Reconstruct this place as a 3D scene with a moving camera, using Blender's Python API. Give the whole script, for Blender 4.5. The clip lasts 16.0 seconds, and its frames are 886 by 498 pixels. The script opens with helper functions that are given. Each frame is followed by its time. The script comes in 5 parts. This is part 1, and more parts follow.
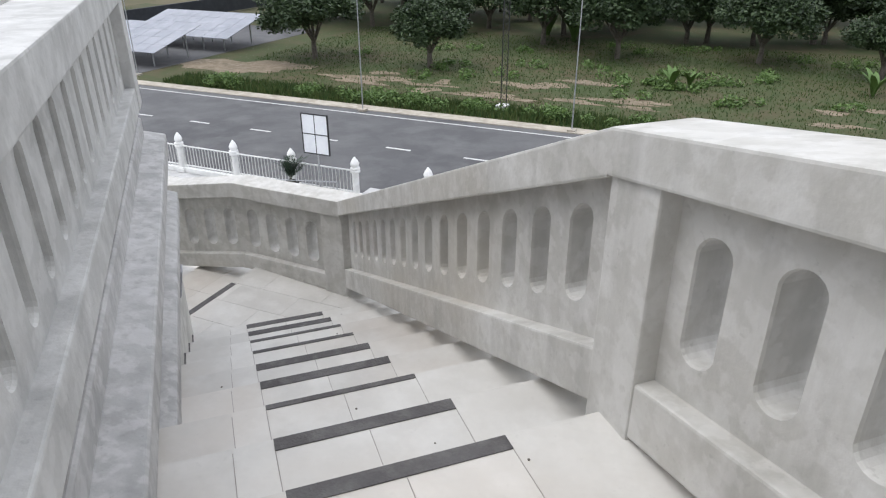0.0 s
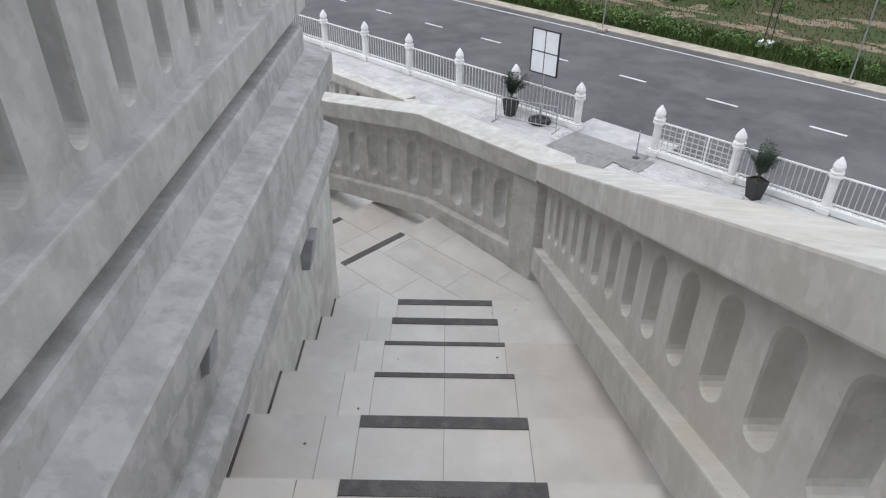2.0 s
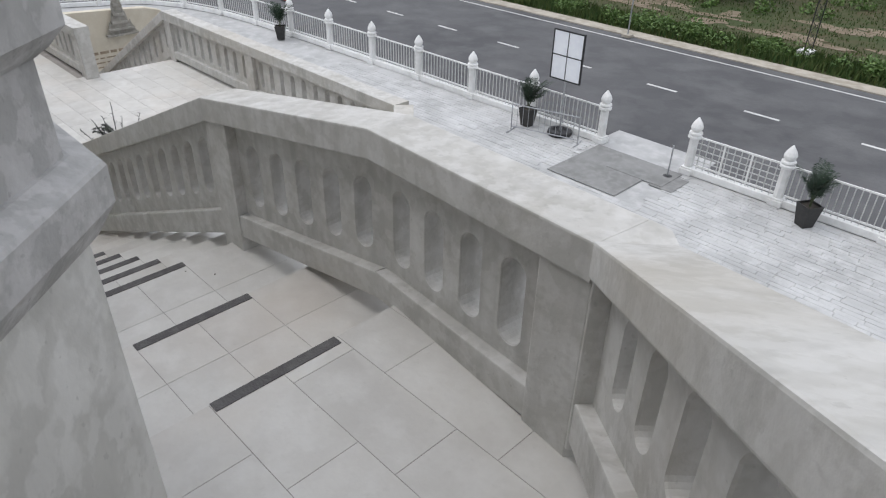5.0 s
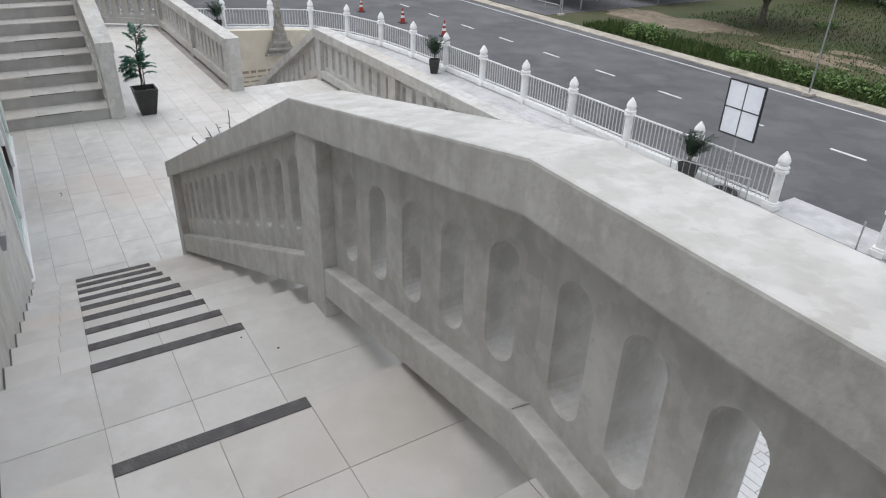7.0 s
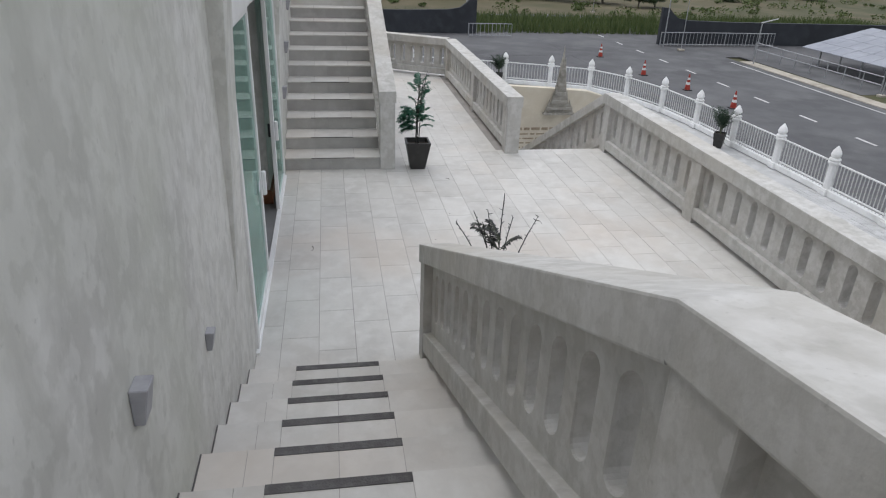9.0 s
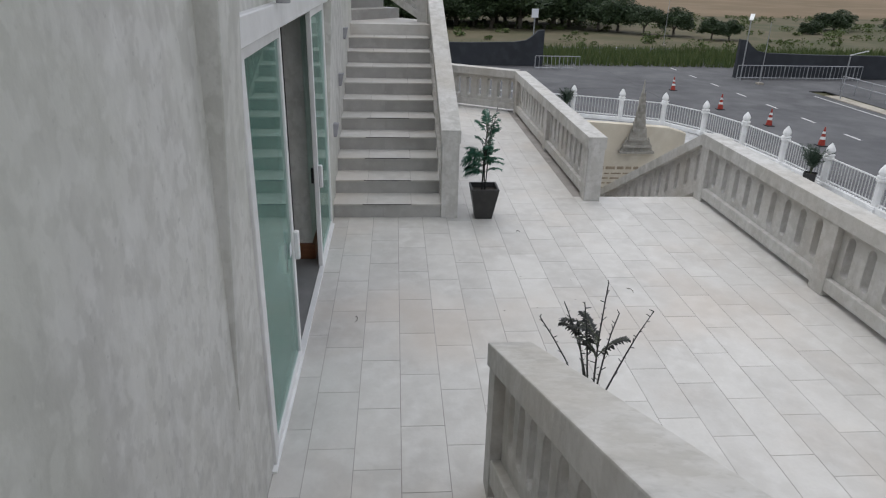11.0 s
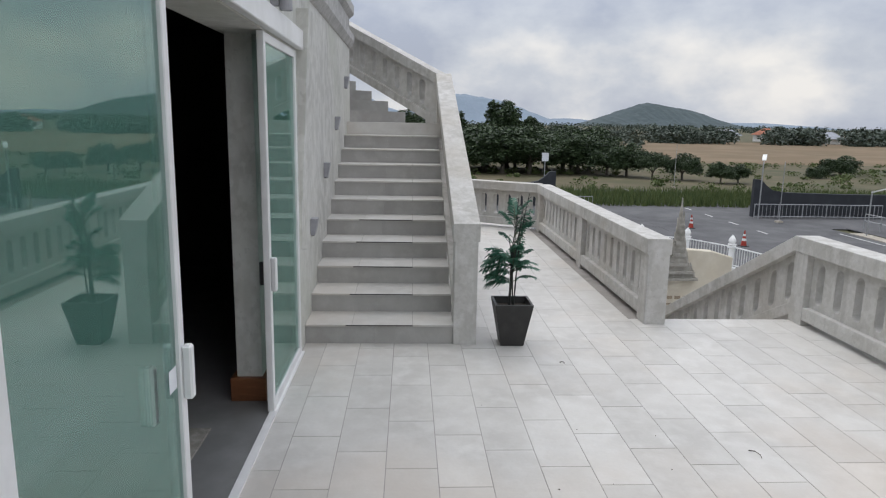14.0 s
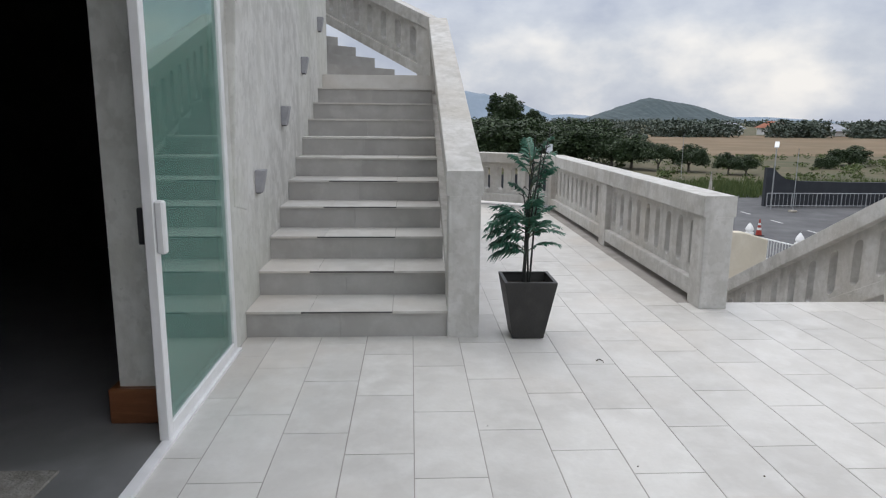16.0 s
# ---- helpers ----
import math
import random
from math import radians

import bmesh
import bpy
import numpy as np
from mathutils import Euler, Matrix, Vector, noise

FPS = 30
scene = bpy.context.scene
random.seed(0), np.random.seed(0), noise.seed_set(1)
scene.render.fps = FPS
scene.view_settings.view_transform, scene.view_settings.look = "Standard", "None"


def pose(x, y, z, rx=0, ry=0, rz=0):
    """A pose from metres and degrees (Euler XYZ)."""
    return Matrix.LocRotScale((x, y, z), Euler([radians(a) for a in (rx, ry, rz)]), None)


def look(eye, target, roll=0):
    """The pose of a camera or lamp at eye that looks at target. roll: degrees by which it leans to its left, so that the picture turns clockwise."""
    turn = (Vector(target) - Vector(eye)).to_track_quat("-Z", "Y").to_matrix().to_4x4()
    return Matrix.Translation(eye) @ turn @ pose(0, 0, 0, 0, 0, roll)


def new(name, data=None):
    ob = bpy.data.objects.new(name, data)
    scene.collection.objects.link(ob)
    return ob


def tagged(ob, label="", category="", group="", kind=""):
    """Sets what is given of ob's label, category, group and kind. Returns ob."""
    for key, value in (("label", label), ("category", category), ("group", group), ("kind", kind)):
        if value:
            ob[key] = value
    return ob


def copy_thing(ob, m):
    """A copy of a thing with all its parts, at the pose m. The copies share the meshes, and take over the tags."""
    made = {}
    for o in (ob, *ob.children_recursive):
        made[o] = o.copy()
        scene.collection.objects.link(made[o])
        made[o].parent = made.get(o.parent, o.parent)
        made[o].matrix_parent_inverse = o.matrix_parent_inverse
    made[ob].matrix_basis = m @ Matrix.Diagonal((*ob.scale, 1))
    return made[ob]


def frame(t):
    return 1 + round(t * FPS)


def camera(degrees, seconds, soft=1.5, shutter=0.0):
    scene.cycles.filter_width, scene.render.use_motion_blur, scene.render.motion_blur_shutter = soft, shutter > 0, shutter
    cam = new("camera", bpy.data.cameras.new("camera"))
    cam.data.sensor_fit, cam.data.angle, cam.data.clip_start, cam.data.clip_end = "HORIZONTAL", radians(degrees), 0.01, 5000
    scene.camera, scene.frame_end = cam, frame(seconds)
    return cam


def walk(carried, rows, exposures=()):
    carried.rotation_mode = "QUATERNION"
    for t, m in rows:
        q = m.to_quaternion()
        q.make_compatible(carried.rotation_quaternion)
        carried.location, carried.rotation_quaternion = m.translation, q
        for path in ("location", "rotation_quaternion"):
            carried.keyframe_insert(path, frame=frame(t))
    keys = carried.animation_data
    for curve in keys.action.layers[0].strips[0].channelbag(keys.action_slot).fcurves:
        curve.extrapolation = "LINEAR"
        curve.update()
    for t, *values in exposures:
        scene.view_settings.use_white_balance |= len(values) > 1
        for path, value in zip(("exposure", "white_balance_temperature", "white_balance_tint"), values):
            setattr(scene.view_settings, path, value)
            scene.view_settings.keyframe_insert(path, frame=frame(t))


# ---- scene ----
cam = camera(66.7, 16.0, soft=1.2, shutter=0.0)
PATH = [
    (0, (0.363, 1.269, 4.808), (-0.401, 2.996, 3.889), -0.2),
    (0.5, (0.251, 1.616, 4.775), (-0.657, 3.226, 3.778), 0.4),
    (1, (0.088, 1.88, 4.746), (-0.98, 3.352, 3.695), 0.9),
    (1.5, (-0.086, 2.141, 4.649), (-1.261, 3.49, 3.549), 0.3),
    (2, (-0.28, 2.415, 4.569), (-1.496, 3.694, 3.43), 0.8),
    (2.5, (-0.495, 2.703, 4.494), (-1.713, 3.953, 3.327), 0.4),
    (3, (-0.729, 3.002, 4.338), (-1.941, 4.249, 3.162), 0.7),
    (3.5, (-0.951, 3.276, 4.207), (-2.165, 4.518, 3.028), 0.9),
    (6, (-2.083, 4.541, 3.476), (-3.426, 5.763, 2.422), 1.1),
    (6.5, (-2.328, 4.698, 3.355), (-3.761, 5.833, 2.322), 1.6),
    (7, (-2.629, 4.827, 3.23), (-4.179, 5.81, 2.209), 1.9),
    (7.5, (-3.007, 4.935, 3.12), (-4.677, 5.747, 2.137), 2.0),
    (8, (-3.383, 5.019, 3.045), (-5.178, 5.581, 2.109), 1.8),
    (8.5, (-3.815, 5.066, 3.035), (-5.667, 5.472, 2.131), 1.9),
    (11, (-5.484, 5.194, 2.826), (-7.413, 5.34, 2.008), 1.4),
    (11.5, (-5.821, 5.225, 2.755), (-7.849, 5.377, 2.23), 1.4),
    (12, (-6.176, 5.209, 2.589), (-8.219, 5.363, 2.126), 1.6),
    (12.5, (-6.485, 5.264, 2.387), (-8.54, 5.406, 1.978), 1.3),
    (13, (-6.786, 5.295, 2.243), (-8.846, 5.424, 1.851), 1.3),
    (13.5, (-7.144, 5.292, 2.091), (-9.204, 5.414, 1.701), 1.2),
    (14, (-7.478, 5.334, 1.919), (-9.538, 5.443, 1.529), 1.1),
    (14.5, (-7.819, 5.357, 1.791), (-9.879, 5.459, 1.394), 1.0),
    (15, (-8.169, 5.417, 1.618), (-10.229, 5.513, 1.223), 0.7),
    (15.5, (-8.539, 5.454, 1.466), (-10.599, 5.546, 1.073), 0.5),
    (16, (-8.959, 5.499, 1.384), (-11.018, 5.599, 0.986), 0.5),
]
walk(cam, [(t, look(eye, target, roll)) for t, eye, target, roll in PATH],
     exposures=((0, 0.00), (1.5, -0.16), (3.5, -0.42), (6.4, -0.42), (7.4, -0.20), (8, -0.20), (8.5, -0.38), (11, -0.64), (11.5, -0.46), (12.3, -0.40), (13, -0.46), (14.5, -0.38), (16, -0.34)))

# ---- sky and light: overcast, bright cloud ----
SUN_EL, SUN_AZ = radians(62), radians(-59.5)
world = bpy.data.worlds.new("sky")
scene.world = world
world.use_nodes = True
wn, wl = world.node_tree.nodes, world.node_tree.links
wn.clear()
w_out = wn.new("ShaderNodeOutputWorld")
w_bg = wn.new("ShaderNodeBackground")
w_sky = wn.new("ShaderNodeTexSky")
w_sky.sky_type, w_sky.sun_disc = "NISHITA", False
w_sky.sun_elevation, w_sky.sun_rotation = SUN_EL, radians(180) - SUN_AZ
w_sky.air_density, w_sky.dust_density = 1.2, 3.0
w_bg.inputs["Strength"].default_value = 0.10
# cloud cover over the sky: pale sheets with blue-grey undersides
w_co = wn.new("ShaderNodeTexCoord")
w_map = wn.new("ShaderNodeMapping")
w_map.inputs["Scale"].default_value = (1.0, 1.0, 1.7)
wl.new(w_co.outputs["Generated"], w_map.inputs["Vector"])
w_n = wn.new("ShaderNodeTexNoise")
w_n.inputs["Scale"].default_value, w_n.inputs["Detail"].default_value, w_n.inputs["Roughness"].default_value = 4.6, 10.0, 0.52
wl.new(w_map.outputs[0], w_n.inputs["Vector"])
w_ramp = wn.new("ShaderNodeValToRGB")
w_ramp.color_ramp.elements[0].position, w_ramp.color_ramp.elements[0].color = 0.36, (5.8, 6.4, 7.9, 1)
w_ramp.color_ramp.elements[1].position, w_ramp.color_ramp.elements[1].color = 0.66, (12.6, 12.3, 12.0, 1)
w_mid = w_ramp.color_ramp.elements.new(0.50)
w_mid.color = (8.15, 8.65, 9.65, 1)
wl.new(w_n.outputs["Fac"], w_ramp.inputs[0])
w_mix = wn.new("ShaderNodeMix")
w_mix.data_type = "RGBA"
w_mix.inputs["Factor"].default_value = 0.88
wl.new(w_sky.outputs[0], w_mix.inputs["A"])
wl.new(w_ramp.outputs[0], w_mix.inputs["B"])
# an overcast dome is brighter overhead than at the horizon
w_sep = wn.new("ShaderNodeSeparateXYZ")
wl.new(w_co.outputs["Generated"], w_sep.inputs[0])
w_el = wn.new("ShaderNodeMapRange")
w_el.inputs["From Min"].default_value, w_el.inputs["From Max"].default_value = 0.1, 0.9
w_el.inputs["To Min"].default_value, w_el.inputs["To Max"].default_value = 1.0, 2.1
wl.new(w_sep.outputs["Z"], w_el.inputs["Value"])
w_mul = wn.new("ShaderNodeVectorMath")
w_mul.operation = "SCALE"
wl.new(w_mix.outputs["Result"], w_mul.inputs[0])
wl.new(w_el.outputs["Result"], w_mul.inputs["Scale"])
wl.new(w_mul.outputs[0], w_bg.inputs["Color"])
wl.new(w_bg.outputs[0], w_out.inputs["Surface"])
sun_data = bpy.data.lights.new("sun", "SUN")
sun_data.energy, sun_data.angle, sun_data.color = 1.3, radians(45), (1.0, 0.98, 0.955)
sun = new("sun", sun_data)
sun.rotation_euler = (radians(90) - SUN_EL, 0, SUN_AZ)


# ---- materials ----
def node_mat(name, rough=0.7, metal=0.0):
    m = bpy.data.materials.new(name)
    m.use_nodes = True
    b = m.node_tree.nodes["Principled BSDF"]
    b.inputs["Roughness"].default_value = rough
    b.inputs["Metallic"].default_value = metal
    return m, m.node_tree.nodes, m.node_tree.links, b


def noise_fac(nodes, links, vec, scale, detail=4.0, lo=0.35, hi=0.65):
    n = nodes.new("ShaderNodeTexNoise")
    n.inputs["Scale"].default_value, n.inputs["Detail"].default_value = scale, detail
    links.new(vec, n.inputs["Vector"])
    r = nodes.new("ShaderNodeMapRange")
    r.inputs["From Min"].default_value, r.inputs["From Max"].default_value = lo, hi
    links.new(n.outputs["Fac"], r.inputs["Value"])
    return r.outputs["Result"]


def mix_col(nodes, links, fac, a, b):
    x = nodes.new("ShaderNodeMix")
    x.data_type = "RGBA"
    for sock, v in ((x.inputs["Factor"], fac), (x.inputs["A"], a), (x.inputs["B"], b)):
        if isinstance(v, bpy.types.NodeSocket):
            links.new(v, sock)
        elif isinstance(v, float):
            sock.default_value = v
        else:
            sock.default_value = (*v, 1)
    return x.outputs["Result"]


def surface(name, base, dark, light, big=1.2, fine=25.0, rough=0.7, bump=0.15, stretch=(1, 1, 1), rand=0.0, metal=0.0, speck=None, wear=0.0, drip=0.0, tint=None):
    """Mottled surface: large stains, fine grain, bump; rand varies piece by piece."""
    m, n, l, b = node_mat(name, rough, metal)
    co = n.new("ShaderNodeTexCoord")
    geo = n.new("ShaderNodeNewGeometry")
    mp = n.new("ShaderNodeMapping")
    mp.inputs["Scale"].default_value = stretch
    l.new(geo.outputs["Position"], mp.inputs["Vector"])
    v = mp.outputs["Vector"]
    c = mix_col(n, l, noise_fac(n, l, v, big, 7, 0.36, 0.62), dark, base)
    hi = n.new("ShaderNodeMath")
    hi.operation = "MULTIPLY"
    hi.inputs[1].default_value = 0.75
    l.new(noise_fac(n, l, v, big * 3.3, 6, 0.46, 0.68), hi.inputs[0])
    c = mix_col(n, l, hi.outputs[0], c, light)
    fg = noise_fac(n, l, v, fine, 5, 0.2, 0.8)
    fm = n.new("ShaderNodeMath")
    fm.operation = "MULTIPLY"
    fm.inputs[1].default_value = 0.35
    l.new(fg, fm.inputs[0])
    c = mix_col(n, l, fm.outputs[0], c, dark)
    if wear:
        # sharp-edged trowel blotches, and small dark scuffs
        for sc, lo, hi, amt, col in ((big * 5.5, 0.49, 0.55, 0.55 * wear, light), (big * 8.0, 0.56, 0.63, 0.6 * wear, dark), (big * 19.0, 0.66, 0.72, 0.5 * wear, tuple(q * 0.7 for q in dark))):
            k = n.new("ShaderNodeMath")
            k.operation = "MULTIPLY"
            k.inputs[1].default_value = amt
            l.new(noise_fac(n, l, v, sc, 8, lo, hi), k.inputs[0])
            c = mix_col(n, l, k.outputs[0], c, col)
    if drip:
        # rain streaks running down
        ms = n.new("ShaderNodeMapping")
        ms.inputs["Scale"].default_value = (9.0, 9.0, 0.7)
        l.new(geo.outputs["Position"], ms.inputs["Vector"])
        k = n.new("ShaderNodeMath")
        k.operation = "MULTIPLY"
        k.inputs[1].default_value = drip
        l.new(noise_fac(n, l, ms.outputs["Vector"], 1.0, 5, 0.52, 0.66), k.inputs[0])
        c = mix_col(n, l, k.outputs[0], c, tuple(q * 0.7 for q in dark))
    if tint:
        k = n.new("ShaderNodeMath")
        k.operation = "MULTIPLY"
        k.inputs[1].default_value = 0.55
        l.new(noise_fac(n, l, v, 0.8, 5, 0.50, 0.72), k.inputs[0])
        c = mix_col(n, l, k.outputs[0], c, tint)
    if speck:
        c = mix_col(n, l, noise_fac(n, l, v, 9.0, 2, 0.72, 0.76), c, speck)
    if rand:
        oi = n.new("ShaderNodeObjectInfo")
        hs = n.new("ShaderNodeHueSaturation")
        r = n.new("ShaderNodeMapRange")
        r.inputs["To Min"].default_value, r.inputs["To Max"].default_value = 1 - rand, 1 + rand
        l.new(oi.outputs["Random"], r.inputs["Value"])
        l.new(r.outputs["Result"], hs.inputs["Value"])
        l.new(c, hs.inputs["Color"])
        c = hs.outputs["Color"]
    l.new(c, b.inputs["Base Color"])
    if bump:
        bp = n.new("ShaderNodeBump")
        bp.inputs["Strength"].default_value, bp.inputs["Distance"].default_value = bump, 0.01
        l.new(fg, bp.inputs["Height"])
        l.new(bp.outputs["Normal"], b.inputs["Normal"])
    return m


M_PLASTER = surface("polished_cement_plaster", (0.53, 0.52, 0.492), (0.415, 0.402, 0.372), (0.625, 0.615, 0.595), 2.2, 30, 0.72, 0.22, wear=0.6, drip=0.32, tint=(0.43, 0.39, 0.325))
M_WALL = surface("grey_cement_wall", (0.62, 0.612, 0.572), (0.455, 0.448, 0.42), (0.71, 0.703, 0.675), 1.7, 24, 0.7, 0.18, (1, 1, 0.8), wear=0.7, drip=0.2, tint=(0.50, 0.515, 0.44))
M_LEDGE = surface("weathered_cement_ledge", (0.48, 0.474, 0.465), (0.35, 0.345, 0.335), (0.59, 0.58, 0.575), 2.4, 26, 0.75, 0.3, wear=0.75, drip=0.35)
M_PARAPET = surface("weathered_grey_parapet_cement", (0.52, 0.517, 0.505), (0.40, 0.397, 0.385), (0.61, 0.607, 0.595), 2.0, 28, 0.75, 0.25, wear=0.6, drip=0.35)
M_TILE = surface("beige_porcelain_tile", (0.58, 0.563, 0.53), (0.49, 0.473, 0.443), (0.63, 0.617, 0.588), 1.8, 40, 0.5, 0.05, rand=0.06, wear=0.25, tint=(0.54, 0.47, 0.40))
# riser porcelain, set darker than the M_TILE treads
M_RISER = surface("porcelain_riser_darker_than_tread", (0.40, 0.39, 0.37), (0.335, 0.325, 0.305), (0.45, 0.44, 0.425), 2.0, 40, 0.55, 0.05, rand=0.06)
M_GROUT = surface("grey_grout", (0.35, 0.325, 0.30), (0.27, 0.25, 0.23), (0.39, 0.365, 0.335), 2.0, 40, 0.9, 0.1)
M_STRIP = surface("dark_abrasive_strip", (0.12, 0.115, 0.115), (0.085, 0.08, 0.08), (0.16, 0.155, 0.15), 6, 120, 0.95, 0.4)
M_WHITE = surface("white_paint", (0.80, 0.80, 0.79), (0.68, 0.68, 0.66), (0.85, 0.85, 0.84), 2.0, 20, 0.5, 0.05)
M_FRAME = surface("white_powder_coated_aluminium", (0.80, 0.80, 0.80), (0.70, 0.70, 0.69), (0.84, 0.84, 0.84), 2.0, 30, 0.35, 0.02)
M_FRAMEGREY = surface("dull_white_bar", (0.55, 0.55, 0.54), (0.45, 0.45, 0.44), (0.6, 0.6, 0.6), 3, 20, 0.6, 0.05)
M_ASPHALT = surface("worn_asphalt", (0.10, 0.10, 0.104), (0.068, 0.068, 0.072), (0.14, 0.14, 0.142), 0.16, 12, 0.9, 0.3, wear=0.3)
M_LINE = surface("faded_road_paint", (0.62, 0.62, 0.60), (0.45, 0.45, 0.44), (0.7, 0.7, 0.69), 2.5, 14, 0.8, 0.1)
M_KERB = surface("sandy_concrete_kerb", (0.42, 0.38, 0.32), (0.30, 0.27, 0.22), (0.52, 0.48, 0.42), 0.8, 12, 0.9, 0.3)
M_PAVER = surface("white_stone_paver", (0.47, 0.47, 0.468), (0.35, 0.35, 0.347), (0.56, 0.56, 0.558), 0.7, 14, 0.7, 0.15, rand=0.1)
M_PAVEBED = surface("pale_paving_bed", (0.46, 0.46, 0.457), (0.35, 0.35, 0.347), (0.54, 0.54, 0.537), 0.8, 16, 0.8, 0.15)
M_MAT = surface("grey_rubber_mat", (0.25, 0.25, 0.245), (0.19, 0.19, 0.185), (0.29, 0.29, 0.285), 1.5, 30, 0.9, 0.2)
M_GRASS = surface("dry_grass_ground", (0.034, 0.054, 0.010), (0.070, 0.058, 0.026), (0.027, 0.056, 0.008), 0.2, 3.5, 0.95, 0.6, speck=(0.26, 0.25, 0.23), wear=0.6)
M_DIRT = surface("bare_sandy_soil", (0.20, 0.155, 0.105), (0.12, 0.095, 0.06), (0.27, 0.22, 0.165), 0.6, 6.0, 0.95, 0.5, wear=0.6)
M_FIELD = surface("dry_brown_field", (0.175, 0.118, 0.066), (0.125, 0.09, 0.045), (0.215, 0.155, 0.095), 0.03, 1.2, 0.95, 0.3)
M_SCRUB = surface("stubble_field", (0.095, 0.078, 0.040), (0.050, 0.056, 0.020), (0.135, 0.108, 0.066), 0.07, 1.2, 0.95, 0.5)
M_BARK = surface("grey_bark", (0.14, 0.12, 0.10), (0.08, 0.07, 0.055), (0.2, 0.18, 0.15), 3, 20, 0.9, 0.5)
M_POT = surface("black_plastic_pot", (0.028, 0.027, 0.026), (0.018, 0.018, 0.017), (0.04, 0.038, 0.036), 3, 60, 0.5, 0.1)
M_SOIL = surface("potting_soil", (0.05, 0.04, 0.03), (0.03, 0.025, 0.02), (0.07, 0.06, 0.05), 10, 80, 0.95, 0.5)
M_LAMP = surface("grey_lamp_housing", (0.34, 0.34, 0.36), (0.28, 0.28, 0.30), (0.4, 0.4, 0.42), 4, 60, 0.5, 0.05)
M_STEEL = surface("galvanised_steel", (0.42, 0.43, 0.44), (0.32, 0.33, 0.34), (0.5, 0.5, 0.51), 3, 30, 0.45, 0.05, metal=0.6)
M_BLACK = surface("black_painted_steel", (0.02, 0.02, 0.022), (0.012, 0.012, 0.014), (0.04, 0.04, 0.04), 3, 40, 0.5, 0.05)
M_DARKWALL = surface("charcoal_painted_wall", (0.030, 0.034, 0.042), (0.022, 0.025, 0.03), (0.045, 0.05, 0.058), 0.4, 8, 0.8, 0.1)
M_PANEL = surface("solar_cell", (0.27, 0.28, 0.31), (0.22, 0.23, 0.26), (0.33, 0.34, 0.37), 0.3, 4, 0.25, 0.0)
M_ORANGE = surface("orange_plastic", (0.36, 0.032, 0.018), (0.26, 0.024, 0.014), (0.42, 0.06, 0.035), 4, 40, 0.6, 0.05)
M_BOARD = surface("white_sign_board", (0.80, 0.82, 0.85), (0.74, 0.76, 0.8), (0.84, 0.86, 0.88), 2, 20, 0.4, 0.0)
M_BEIGE = surface("cream_memorial_wall", (0.60, 0.54, 0.43), (0.50, 0.45, 0.36), (0.66, 0.61, 0.51), 1.0, 20, 0.8, 0.1)
M_INK = surface("brown_lettering", (0.30, 0.24, 0.17), (0.22, 0.17, 0.12), (0.36, 0.29, 0.21), 3, 40, 0.8, 0.0)
M_WOODBASE = surface("brown_wood_skirting", (0.20, 0.075, 0.03), (0.13, 0.05, 0.02), (0.26, 0.11, 0.05), 2, 30, 0.45, 0.1, (1, 1, 6))
# the unlit room's gloom is put into this near-black wall and ceiling colour
M_ROOMWALL = surface("gloom_toned_room_wall", (0.05, 0.05, 0.05), (0.035, 0.035, 0.035), (0.06, 0.06, 0.06), 1, 20, 0.9, 0.05)
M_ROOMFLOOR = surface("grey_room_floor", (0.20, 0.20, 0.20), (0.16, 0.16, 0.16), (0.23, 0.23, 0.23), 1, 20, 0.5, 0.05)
M_DOORMAT = surface("woven_grey_doormat", (0.32, 0.30, 0.27), (0.2, 0.19, 0.17), (0.4, 0.38, 0.35), 6, 90, 0.95, 0.6)
# aerial haze is painted into both hill base colours, bluer for the far ones
M_HILL = surface("haze_tinted_wooded_hill", (0.062, 0.085, 0.092), (0.045, 0.065, 0.070), (0.082, 0.106, 0.112), 0.012, 0.05, 1.0, 0.0)
M_HILLFAR = surface("haze_tinted_far_hill", (0.20, 0.25, 0.31), (0.18, 0.23, 0.28), (0.22, 0.27, 0.33), 0.01, 0.05, 1.0, 0.0)
M_ROOF = surface("red_clay_roof", (0.35, 0.13, 0.08), (0.25, 0.09, 0.05), (0.4, 0.18, 0.12), 0.5, 5, 0.9, 0.1)
M_STONE = surface("grey_carved_stone", (0.36, 0.34, 0.30), (0.22, 0.21, 0.18), (0.46, 0.44, 0.4), 3, 20, 0.9, 0.4)


def leaf_mat(name, a, b, rough=0.6):
    m, n, l, bs = node_mat(name, rough)
    geo = n.new("ShaderNodeNewGeometry")
    c = mix_col(n, l, geo.outputs["Random Per Island"], a, b)
    l.new(c, bs.inputs["Base Color"])
    return m


M_LEAF = leaf_mat("dark_orchard_leaf", (0.014, 0.032, 0.010), (0.042, 0.072, 0.022))
# leaf green lightened and blued to stand in for haze
M_FARLEAF = leaf_mat("haze_tinted_far_leaf", (0.030, 0.048, 0.034), (0.055, 0.075, 0.050))
M_BUSH = leaf_mat("light_green_bush_leaf", (0.062, 0.125, 0.025), (0.125, 0.20, 0.05))
M_TALLGRASS = leaf_mat("tall_grass_blade", (0.045, 0.080, 0.018), (0.105, 0.130, 0.038), 0.8)
M_BLADE = leaf_mat("grass_blade", (0.020, 0.060, 0.007), (0.070, 0.094, 0.020), 0.8)
M_PALM = leaf_mat("dark_green_palm_leaflet", (0.020, 0.095, 0.058), (0.05, 0.165, 0.105), 0.45)
